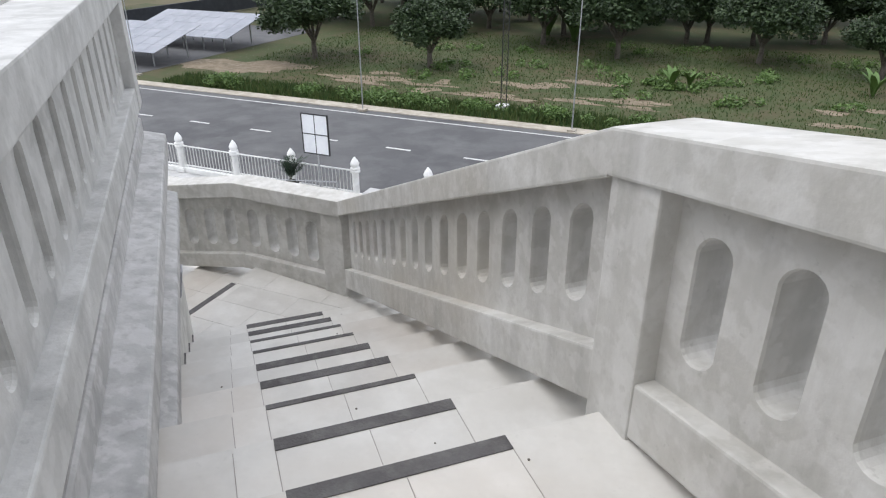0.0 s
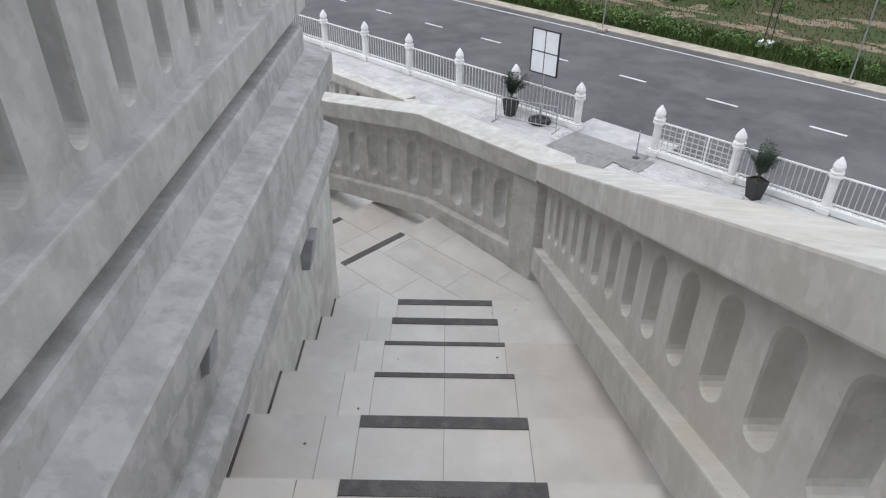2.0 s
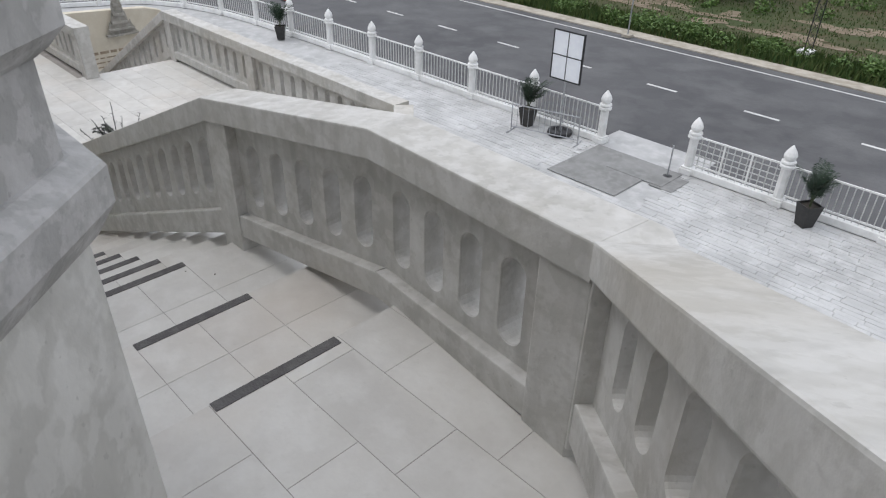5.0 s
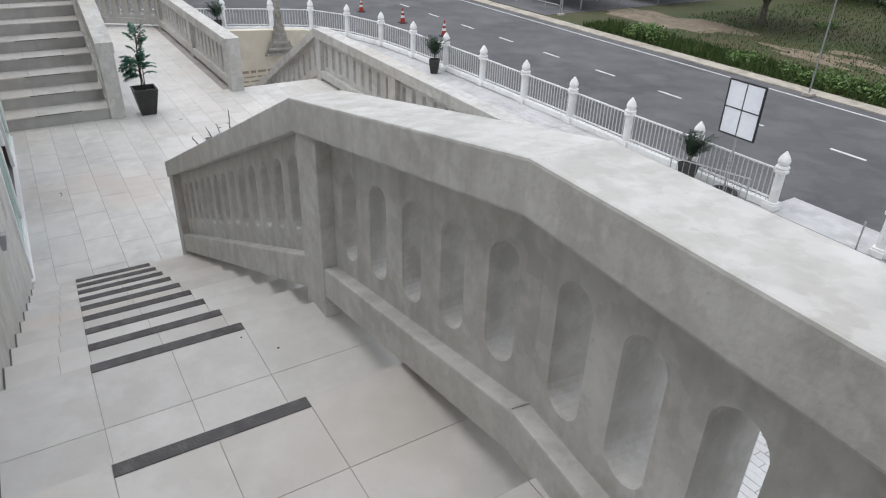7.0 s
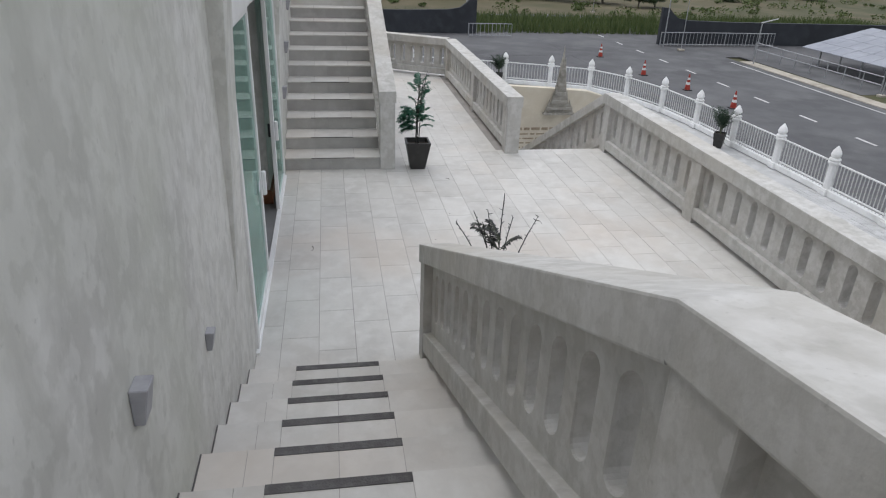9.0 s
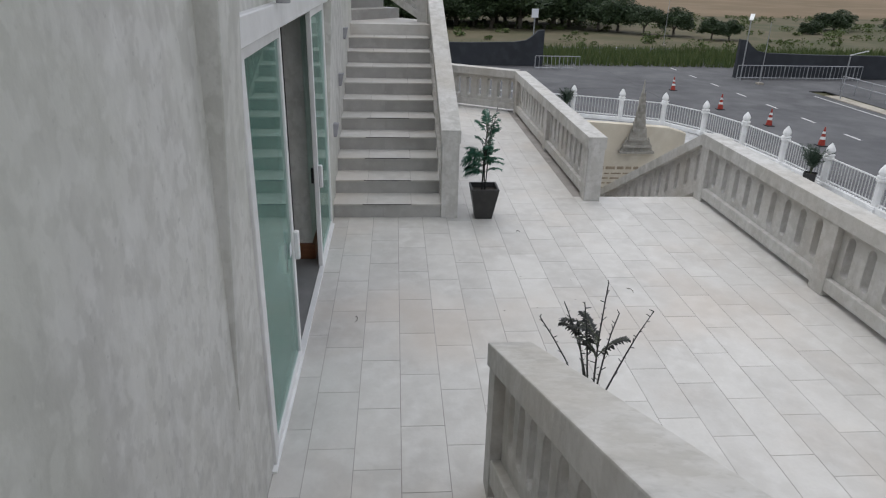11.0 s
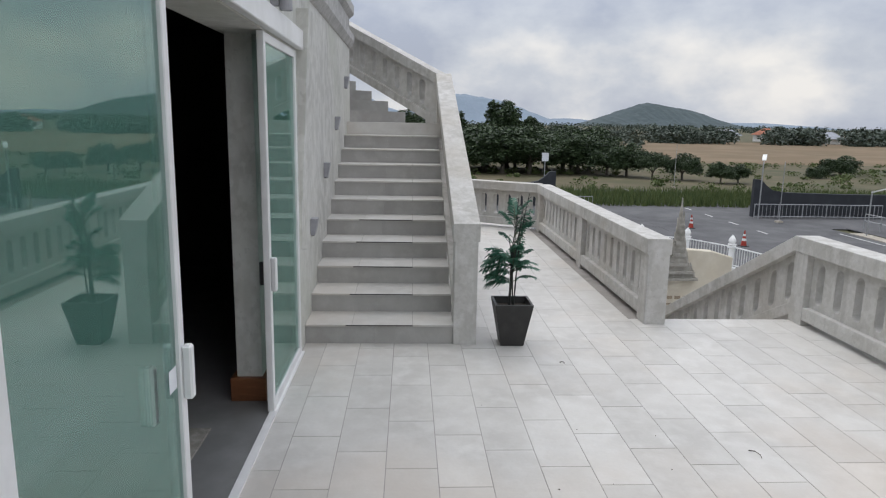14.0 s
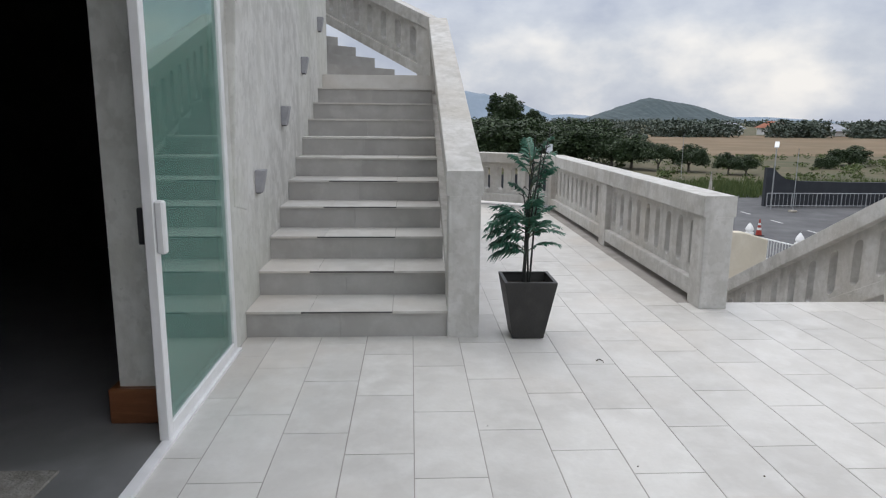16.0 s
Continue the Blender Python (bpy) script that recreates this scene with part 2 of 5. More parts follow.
M_PALMDARK = leaf_mat("blackish_green_palm_leaflet", (0.010, 0.026, 0.014), (0.028, 0.056, 0.030), 0.5)
M_TWIG = leaf_mat("dark_bare_palm_stem", (0.018, 0.018, 0.018), (0.035, 0.04, 0.035))
M_STEM = leaf_mat("green_palm_stem", (0.05, 0.07, 0.035), (0.08, 0.09, 0.05))


def glass_mat(name, film):
    m, n, l, b = node_mat(name, 0.02)
    n.remove(b)
    out = n["Material Output"]
    tr = n.new("ShaderNodeBsdfTransparent")
    tr.inputs["Color"].default_value = (0.74, 0.87, 0.82, 1)
    gl = n.new("ShaderNodeBsdfGlossy")
    gl.inputs["Roughness"].default_value = 0.01
    gl.inputs["Color"].default_value = (0.76, 0.90, 0.86, 1)
    fr = n.new("ShaderNodeFresnel")
    fr.inputs["IOR"].default_value = 3.0
    mx = n.new("ShaderNodeMixShader")
    l.new(fr.outputs[0], mx.inputs[0])
    l.new(tr.outputs[0], mx.inputs[1])
    l.new(gl.outputs[0], mx.inputs[2])
    df = n.new("ShaderNodeBsdfDiffuse")
    df.inputs["Color"].default_value = (0.38, 0.70, 0.61, 1)
    m2 = n.new("ShaderNodeMixShader")
    m2.inputs[0].default_value = film
    l.new(mx.outputs[0], m2.inputs[1])
    l.new(df.outputs[0], m2.inputs[2])
    l.new(m2.outputs[0], out.inputs["Surface"])
    return m


M_GLASS = glass_mat("greenish_reflective_glass", 0.09)
M_FILM = glass_mat("green_filmed_glass", 0.86)


# ---- mesh helpers ----
def part(name, bm, mat, parent=None, label=""):
    bmesh.ops.recalc_face_normals(bm, faces=bm.faces)
    me = bpy.data.meshes.new(name)
    bm.to_mesh(me)
    bm.free()
    me.materials.append(mat)
    ob = new(name, me)
    ob.parent = parent
    if label:
        tagged(ob, label)
    return ob


def empty(name, label, category, x=0, y=0, z=0, group="", kind=""):
    e = new(name)
    e.empty_display_size = 0.1
    e.matrix_basis = pose(x, y, z)
    return tagged(e, label, category, group, kind)


def hexa(bm, pts):
    """A box from eight corners: four below, four above, both in order."""
    v = [bm.verts.new(p) for p in pts]
    for f in ((0, 1, 2, 3), (4, 5, 6, 7), (0, 1, 5, 4), (1, 2, 6, 5), (2, 3, 7, 6), (3, 0, 4, 7)):
        bm.faces.new([v[i] for i in f])
    return v


def box(bm, x0, x1, y0, y1, z0, z1):
    return hexa(bm, [(x0, y0, z0), (x1, y0, z0), (x1, y1, z0), (x0, y1, z0), (x0, y0, z1), (x1, y0, z1), (x1, y1, z1), (x0, y1, z1)])


def bevel(bm, w, seg=2):
    bmesh.ops.bevel(bm, geom=list(bm.edges), offset=w, segments=seg, affect="EDGES", profile=0.6)


def prism(bm, poly, z0, z1):
    lo = [bm.verts.new((x, y, z0)) for x, y in poly]
    hi = [bm.verts.new((x, y, z1)) for x, y in poly]
    bm.faces.new(lo), bm.faces.new(hi)
    for i in range(len(poly)):
        j = (i + 1) % len(poly)
        bm.faces.new([lo[i], lo[j], hi[j], hi[i]])


def tube(bm, pts, r0, r1=None, n=6):
    """A tapered tube along points."""
    r1 = r0 if r1 is None else r1
    rings = []
    for i, p in enumerate(pts):
        p = Vector(p)
        d = (Vector(pts[min(i + 1, len(pts) - 1)]) - Vector(pts[max(i - 1, 0)])).normalized()
        a = d.cross(Vector((0, 0, 1)) if abs(d.z) < 0.9 else Vector((1, 0, 0))).normalized()
        b = d.cross(a)
        r = r0 + (r1 - r0) * i / max(len(pts) - 1, 1)
        rings.append([bm.verts.new(p + (a * math.cos(k * math.tau / n) + b * math.sin(k * math.tau / n)) * r) for k in range(n)])
    for A, B in zip(rings, rings[1:]):
        for k in range(n):
            bm.faces.new([A[k], A[(k + 1) % n], B[(k + 1) % n], B[k]])
    bm.faces.new(rings[0]), bm.faces.new(rings[-1])


def lathe(bm, prof, x=0, y=0, n=12):
    rings = [[bm.verts.new((x + r * math.cos(k * math.tau / n), y + r * math.sin(k * math.tau / n), z)) for k in range(n)] for r, z in prof]
    for A, B in zip(rings, rings[1:]):
        for k in range(n):
            bm.faces.new([A[k], A[(k + 1) % n], B[(k + 1) % n], B[k]])
    bm.faces.new(rings[0]), bm.faces.new(rings[-1])


# ---- plan ----
R = 0.189                      # riser of the walked stairs
GZ = -4.52                     # street level
WY = 4.45                      # face of the building beside terrace and lower flight
RY = 5.71                      # inner face of the lower flight's balustrade
U = Vector((-0.687, 0.727))    # way down the upper flight
V = Vector((0.727, 0.687))     # to its outer side
S1 = Vector((-2.733, 4.606))   # end of the lowest nosing strip of the upper flight


def up2(u, v):
    """Plan point: u metres down the upper flight, v outward, from S1."""
    return S1 + U * u + V * v


# ---- balustrades ----
def slot_panel(bm, P, L, h0, h1, thick, slot_w, pitch, s0, s1, za, zb, first=None):
    """Panel with tall round-ended openings. P(s, d) gives the plan point, za..zb the base heights at its ends."""
    if first is None:
        n = max(1, round((L - 0.06) / pitch))
        centres = [(i + 0.5) * L / n for i in range(n)]
    else:
        n = int((L - first - slot_w * 0.6) / pitch + 1e-6) + 1
        centres = [first + i * pitch for i in range(n)]
    cuts = [0.0, *((p + q) / 2 for p, q in zip(centres, centres[1:])), L]
    N = 20

    def co(s, h, d):
        q = P(s, d)
        return (q[0], q[1], za + (zb - za) * s / L + h)

    for i in range(n):
        c, r = centres[i], slot_w / 2
        wl_, wr_ = c - cuts[i], cuts[i + 1] - c
        inner, outer = [], []
        for k in range(N):
            a = math.tau * (k + 0.5) / N
            x, y = math.cos(a), math.sin(a)
            yy = (s1 - r) if y > 0 else (s0 + r)
            inner.append((c + r * x, yy + r * y))
            hh = (h1 - h0) / 2
            m = max(abs(x) / (wr_ if x > 0 else wl_), abs(y) / hh)
            px, py = x / m, y / m
            outer.append((c + px, (h0 + h1) / 2 + py))
        # corners of the cell replace the nearest outer points
        for cx, cy in ((c - wl_, h0), (c + wr_, h0), (c - wl_, h1), (c + wr_, h1)):
            k = min(range(N), key=lambda q: (outer[q][0] - cx) ** 2 + (outer[q][1] - cy) ** 2)
            outer[k] = (cx, cy)
        rings = []
        for d, ins in ((-thick / 2, 0.0), (thick / 2, 0.0)):
            o = [bm.verts.new(co(s, h, d)) for s, h in outer]
            # the rim of each opening is rounded over
            rim = [bm.verts.new(co(c + (s - c) * 1.06, h + (0.004 if h > (s0 + s1) / 2 else -0.004), d)) for s, h in inner]
            q = [bm.verts.new(co(s, h, d * 0.90)) for s, h in inner]
            for k in range(N):
                j = (k + 1) % N
                bm.faces.new([o[k], o[j], rim[j], rim[k]])
                bm.faces.new([rim[k], rim[j], q[j], q[k]])
            rings.append(q)
        for k in range(N):
            j = (k + 1) % N
            bm.faces.new([rings[0][k], rings[0][j], rings[1][j], rings[1][k]])


def balustrade(a, b, za, zb, label, height=0.84, thick=0.20, posts=(1, 1), gap=0.06, band=0.155, low=0.13, pitch=0.265, slot=0.105, post_w=0.22, top_over=0.02, drop=(0.0, 0.0), group="", side=1, first=None, top_m=0.07, low_m=0.06, mat_all=M_PLASTER):
    """Cement balustrade from plan point a to b on its inner face; the body lies to the given side. za, zb: top at a and b."""
    a, b = Vector(a), Vector(b)
    L = (b - a).length
    d = (b - a) / L
    nrm = Vector((-d.y, d.x)) * side
    th = empty("balustrade", label, "balustrade", a.x, a.y, za - height, group)
    inv = th.matrix_basis.inverted()

    def P(s, off):
        return a + d * s + nrm * (thick / 2 + off)

    def zt(s):
        return za + (zb - za) * s / L

    def bar(name, s0, s1, h0, h1, w, mat=mat_all, lab="", bv=0.008):
        bm = bmesh.new()
        pts = []
        for h in (h0, h1):
            for s, o in ((s0, -w / 2), (s1, -w / 2), (s1, w / 2), (s0, w / 2)):
                q = P(s, o)
                pts.append((q.x, q.y, zt(s) - height + h))
        v = hexa(bm, pts)
        # only the long edges are rounded, so that the rails meet without a groove
        long = [bm.edges.get((v[i], v[i + 1])) for i in (0, 2, 4, 6)]
        bmesh.ops.bevel(bm, geom=long, offset=bv, segments=2, affect="EDGES", profile=0.6)
        bm.transform(inv)
        return part(name, bm, mat, th, lab)

    p0, p1 = (post_w if p == 1 else p for p in posts)
    bar("top_rail", 0, L, height - band, height, thick + 2 * top_over, lab="")
    bar("bottom_rail", p0, L - p1, gap, gap + low, thick)
    bm = bmesh.new()
    slot_panel(bm, lambda s, o: P(p0 + s, o + 0.035), L - p0 - p1, gap + low, height - band, thick - 0.045, slot, pitch,
               gap + low + low_m, height - band - top_m, zt(p0) - height, zt(L - p1) - height, first)
    bm.transform(inv)
    bmesh.ops.remove_doubles(bm, verts=bm.verts, dist=0.0005)
    part("panel", bm, mat_all, th)
    for flag, s0, s1, dr in ((p0, 0, p0, drop[0]), (p1, L - p1, L, drop[1])):
        if flag > 0:
            bm = bmesh.new()
            pts = []
            for lvl in (0, 1):
                for s, o in ((s0, -0.5), (s1, -0.5), (s1, 0.5), (s0, 0.5)):
                    q = P(s, o * (thick + 0.012))
                    pts.append((q.x, q.y, (zt((s0 + s1) / 2) - height - dr) if lvl == 0 else zt(s) - band + 0.004))
            hexa(bm, pts)
            bevel(bm, 0.007)
            bm.transform(inv)
            part("post", bm, mat_all, th)
    return th



# ---- building walls ----
C0 = Vector((-3.12, 4.45))                # corner between the walls of the two flights
C1 = Vector((-17.75, 4.45))               # corner at the other end
UP = Vector((0.687, -0.727))              # along the walls past the corners, away from the street
UM = Vector((-0.687, -0.727))
A0 = C0 + UP * 7.0
A1 = C1 + UM * 7.0
N0, N1 = V, Vector((-0.727, 0.687))
DX0, DX1, DZ = -8.78, -12.88, 2.44        # door opening


def wall_strip(name, a, b, n, z0, z1, thick=0.3, mat=M_WALL, proud=0.0):
    a, b = Vector(a), Vector(b)
    bm = bmesh.new()
    prism(bm, [a + n * proud, b + n * proud, b - n * thick, a - n * thick], z0, z1)
    return tagged(part(name, bm, mat), kind="structure")


SOUTH = Vector((0, 1))
wall_strip("wall_upper_flight", A0, C0, N0, -0.3, 3.0)
wall_strip("wall_lower_flight", C0, (DX0, WY), SOUTH, -0.3, 3.0)
wall_strip("wall_over_door", (DX0, WY), (DX1, WY), SOUTH, DZ, 3.0)
wall_strip("wall_far_flight", (DX1, WY), C1, SOUTH, -0.3, 3.0)
wall_strip("wall_far_upper_flight", C1, A1, N1, -0.3, 3.0)

# cornice of two stepped mouldings, and the balcony's base, round the three walls


def offset_line(dist, start=7.0):
    """The wall line moved outward, mitred at the corners; start: how far past the first corner it begins."""
    t0 = (N0 + SOUTH) / (1 + N0.dot(SOUTH))
    t1 = (N1 + SOUTH) / (1 + N1.dot(SOUTH))
    return [C0 + UP * start + N0 * dist, C0 + t0 * dist, C1 + t1 * dist, A1 + N1 * dist]


def moulding(name, profile, mat, label, start=7.0):
    """A moulding swept along the wall line: profile points (outward, z), closed."""
    bm = bmesh.new()
    rings = [offset_line(o, start) for o, z in profile]
    vs = [[bm.verts.new((q.x, q.y, z)) for q in ring] for ring, (o, z) in zip(rings, profile)]
    m = len(profile)
    for i in range(m):
        for j in range(3):
            bm.faces.new([vs[i][j], vs[i][j + 1], vs[(i + 1) % m][j + 1], vs[(i + 1) % m][j]])
    for j in (0, 3):
        bm.faces.new([vs[i][j] for i in range(m)])
    return tagged(part(name, bm, mat), label, kind="structure")


moulding("cornice_trim_1", [(-0.02, 2.94), (0.004, 2.94), (0.02, 2.95), (0.07, 3.03), (0.072, 3.12), (0.066, 3.13), (0.012, 3.15), (-0.02, 3.15)], M_LEDGE, "weathered grey cement lower cornice on the building wall", 2.68)
moulding("wall_cornice_core", [(-0.3, 3.0), (0.0, 3.0), (0.0, 3.36), (-0.3, 3.36)], M_LEDGE, "grey cement band between the cornices")
moulding("cornice_trim_2", [(-0.3, 3.36), (0.002, 3.36), (0.03, 3.38), (0.066, 3.42), (0.068, 3.535), (0.06, 3.545), (-0.055, 3.56), (-0.3, 3.56)], M_LEDGE, "weathered grey cement upper cornice on the building wall")
moulding("cornice_trim_3", [(-0.35, 3.56), (-0.06, 3.56), (-0.06, 3.67), (-0.07, 3.68), (-0.17, 3.69), (-0.17, 3.78), (-0.35, 3.78)], M_LEDGE, "recessed cement band under the balcony parapet")

# balcony floor and the storey behind it
bm = bmesh.new()
o = offset_line(-0.18)
prism(bm, [o[0], o[1], o[2], o[3], o[3] + Vector((6, -3)), o[0] + Vector((-6, -3))], 3.40, 3.78)
tagged(part("balcony_floor", bm, M_LEDGE), kind="structure")
o = offset_line(-6.0)
bm = bmesh.new()
prism(bm, [o[0] + UP * 3, o[1], o[2], o[3] + UM * 3, o[3] + Vector((5, -8)), o[0] + Vector((-5, -8))], 3.78, 6.9)
tagged(part("wall_upper_storey", bm, M_WALL), kind="structure")

# unseen tall block added behind the stair head to keep sky light off the slot sides
bm = bmesh.new()
prism(bm, [up2(-8.2, 5.0), up2(-8.2, -9.0), up2(-16.0, -9.0), up2(-16.0, 5.0)], GZ, 13.0)
tagged(part("wall_unseen_sky_block", bm, M_WALL), kind="structure")

# parapets of the balcony
PT = 4.55
o = offset_line(-0.04)
LABP = "grey cement balcony parapet with slotted openings"
for p, q in ((o[1], o[0]),):
    balustrade(p, q, PT, PT, LABP, height=0.78, thick=0.22, posts=(1, 1), gap=0.0, low=0.14, band=0.14, pitch=0.245, slot=0.09, side=-1, group="balcony parapets", mat_all=M_PARAPET)
p, q = o[1], o[2]
for i in range(4):
    balustrade(p + (q - p) * (i / 4), p + (q - p) * ((i + 1) / 4), PT, PT, LABP, height=0.78, thick=0.22, posts=(1, i == 3), gap=0.0, low=0.14, band=0.14, pitch=0.245, slot=0.09, side=1, group="balcony parapets", mat_all=M_PARAPET)
balustrade(o[2], o[3], PT, PT, LABP, height=0.78, thick=0.22, posts=(1, 1), gap=0.0, low=0.14, band=0.14, pitch=0.245, slot=0.09, side=1, group="balcony parapets", mat_all=M_PARAPET)


# ---- stairs ----
def slab(name, poly, z0, z1, mat, parent, bv=0.0, label=""):
    bm = bmesh.new()
    prism(bm, [tuple(p) for p in poly], z0, z1)
    if bv:
        bevel(bm, bv, 1)
    return part(name, bm, mat, parent, label)


def quad(P, s0, s1, w0, w1):
    return [P(s0, w0), P(s1, w0), P(s1, w1), P(s0, w1)]


def step(parent, P, s0, s1, w0, w1, top, cuts, base, strip=None, over=0.0, rows=(), strip_w=0.048):
    """One step from s0 to s1 down the way (nosing at s1), between w0 and w1 across; cuts: tile joints across."""
    slab("step", quad(P, s0 - over, s1 - 0.012, w0, w1), base, top - 0.0025, M_GROUT, parent)
    g = 0.0014
    edges = [w0, *cuts, w1]
    for a, b in zip(edges, edges[1:]):
        cross = [s0 - over, *rows, s1 + 0.006 + g]
        for c, d in zip(cross, cross[1:]):
            slab("tread_tile", quad(P, c + g, d - g, a + g, b - g), top - 0.014, top, M_TILE, parent)
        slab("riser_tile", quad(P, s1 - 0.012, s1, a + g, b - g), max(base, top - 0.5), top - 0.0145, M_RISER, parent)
    slab("joint", quad(P, s0 + 0.004, s1 + 0.002, w0 + 0.002, w0 + (0.017 if parent is fl else 0.009)), top + 0.0004, top + 0.003, M_STRIP, parent, label="dark open joint between tread and wall")
    if strip:
        slab("nosing_strip", quad(P, s1 - strip_w, s1 + 0.004, strip[0], strip[1]), top + 0.0005, top + 0.004, M_STRIP, parent, label="dark grey anti-slip strip")


# upper flight: s runs down the flight, w outward
def PU(s, w):
    return up2(s, w)


TU, TL = 0.414, 0.40
W_IN, W_OUT = -0.395, 0.90
fl = empty("stair_flight", "pale tiled upper stair flight with dark nosing strips", "stairs", S1.x, S1.y, 10 * R, "walked stairs", "structure")
fl.matrix_basis = Matrix.Identity(4)
for i in range(1, 9):
    top = (10 + i) * R
    step(fl, PU, -TU * i, -TU * (i - 1), W_IN, W_OUT + 0.22, top, (-0.12, 0.0, 0.285, 0.57), top - 0.5, (0.0, 0.57), over=0.02, strip_w=0.022 if i in (3, 4, 7) else 0.048)
step(fl, PU, -4.75, -TU * 8, W_IN, W_OUT + 0.22, 19 * R, (-0.12, 0.0, 0.285, 0.57), 19 * R - 0.5, (0.0, 0.57), over=0.02, rows=(-4.35, -3.93))
step(fl, PU, -5.55, -4.75, W_IN, W_OUT + 0.22, 20 * R, (-0.12, 0.0, 0.285, 0.57), 20 * R - 0.5, None, over=0.02)
slab("landing_slab", quad(PU, -8.2, -5.55, W_IN, W_OUT + 0.22), 20 * R - 0.4, 21 * R, M_TILE, fl)

# landing, two wide steps and the lower flight: s runs along -x from x = 0, w = y
def PL(s, w):
    return Vector((-s, w))


W1X, W2X, L1X, RL = 3.525, 4.30, 5.09, 0.168
lf = empty("stair_flight", "pale tiled lower stair flight beside the building wall", "stairs", 0, 0, 0, "walked stairs", "structure")
# the corner landing, tiles cut along the bisector
la = Vector(PU(0, W_IN)); lb = Vector(PU(0, W_OUT + 0.22))
slab("landing_slab", [la, lb, (-2.45, RY + 0.28), (-W1X, RY + 0.28), (-W1X, WY), (-3.12, WY)], 10 * R - 0.35, 10 * R - 0.0025, M_GROUT, lf)


def clip_poly(poly, n, c):
    """The part of a convex polygon where n . p <= c."""
    out = []
    for i in range(len(poly)):
        p, q = Vector(poly[i]), Vector(poly[(i + 1) % len(poly)])
        dp, dq = n.dot(p) - c, n.dot(q) - c
        if dp <= 0:
            out.append(p)
        if dp * dq < 0:
            out.append(p + (q - p) * (dp / (dp - dq)))
    return out


EX, EY = Vector((1, 0)), Vector((0, 1))
land = [la, lb, Vector((-2.45, RY + 0.28)), Vector((-W1X, RY + 0.28)), Vector((-W1X, WY)), Vector((-3.12, WY))]
for i in range(-6, 8):
    for j in range(-6, 8):
        a, b = i * 0.61 + (j % 3) * 0.2, i * 0.61 + 0.61 + (j % 3) * 0.2
        c, d = j * 0.30, j * 0.30 + 0.30
        poly = land
        g = 0.0014
        for n, lim in ((EX, b - g - 3.0), (-EX, -a - g + 3.0), (EY, d - g + 4.775), (-EY, -c - g - 4.775)):
            poly = clip_poly(poly, n, lim) if len(poly) > 2 else []
        if len(poly) > 2:
            slab("tread_tile", poly, 10 * R - 0.014, 10 * R, M_TILE, lf)
slab("nosing_strip", quad(PL, W1X - 0.05, W1X + 0.004, 4.78, 5.36), 10 * R + 0.0005, 10 * R + 0.004, M_STRIP, lf, label="dark grey anti-slip strip")
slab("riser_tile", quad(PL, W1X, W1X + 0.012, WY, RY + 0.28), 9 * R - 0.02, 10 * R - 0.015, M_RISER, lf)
# levels of the two wide steps
for s0, s1, top, split in ((W1X, W2X, 9 * R, 0.43), (W2X, L1X, 8 * R, 0.40)):
    step(lf, PL, s0, s1, WY, RY + 0.28, top, (4.775, 5.07, 5.37), top - 0.5, (4.775, 5.37), rows=(s0 + split,))
for i in range(2, 10):
    step(lf, PL, L1X + TL * (i - 2), L1X + TL * (i - 1), WY, RY + 0.28, (10 - i) * RL, (4.66, 4.78, 5.07, 5.365), -0.05, (4.78, 5.365), over=0.01)

# balustrades of the walked stairs
LABS = "grey polished cement stair balustrade with slotted openings"
inner = 0.86
UA, UT = 0.50, -3.24
pA, pT, pX = Vector(PU(UA, inner)), Vector(PU(UT, inner)), Vector(PU(UT - 2.3, inner))
zA, zT = 2.778, 4.378
G = "stair balustrades"
KW = dict(thick=0.20, side=-1, group=G, slot=0.125)
balustrade(pT, pA, zT, zA, LABS, posts=(0, 0.02), height=0.84, gap=0.04, band=0.125, low=0.18, top_m=0.07, low_m=0.115, first=0.215, pitch=0.234, **{**KW, "slot": 0.115})
balustrade(pX, pT, zT + 0.39, zT, LABS, posts=(1, 0.19), height=0.84, gap=0.03, band=0.12, low=0.17, drop=(0.05, 0.05), top_m=0.10, low_m=0.10, first=0.195, pitch=0.225, **{**KW, "slot": 0.105})
bend, pB, pE = Vector((-3.67, RY + 0.006)), Vector((-5.175, RY)), Vector((-8.62, RY))
balustrade(pA, bend, zA, 2.71, LABS, posts=(0.22, -0.014), height=0.90, gap=0.035, band=0.14, low=0.15, top_m=0.13, low_m=0.07, first=0.17, pitch=0.236, **KW)
balustrade(bend, pB, 2.71, 2.44, LABS, posts=(0, 1), height=0.90, gap=0.035, band=0.14, low=0.145, drop=(0, 0.11), top_m=0.13, low_m=0.08, first=0.15, pitch=0.245, **KW)
balustrade(pB, pE, 2.44, 0.945, LABS, posts=(0, 0.18), height=0.92, gap=0.025, band=0.145, low=0.17, drop=(0, 0.07), top_m=0.09, low_m=0.115, first=0.24, pitch=0.235, **KW)

# the corner block where the two balustrades meet
corner = empty("balustrade_corner", "grey polished cement corner block of the stair balustrade", "balustrade", pA.x, pA.y, 1.88, G)
YO = Vector(((bend - pA).y, -(bend - pA).x)).normalized()
for nm, w, z0, z1 in (("top_rail", 0.22, zA - 0.14, zA - 0.001), ("post", 0.205, 1.87, zA - 0.141)):
    mit = (V + YO) / (1 + V.dot(YO)) * w
    bm = bmesh.new()
    prism(bm, [pA + (V + YO) * -0.004, pA + V * w, pA + mit, pA + YO * w], z0, z1)
    bm.transform(corner.matrix_basis.inverted())
    part(nm, bm, M_PLASTER, corner)

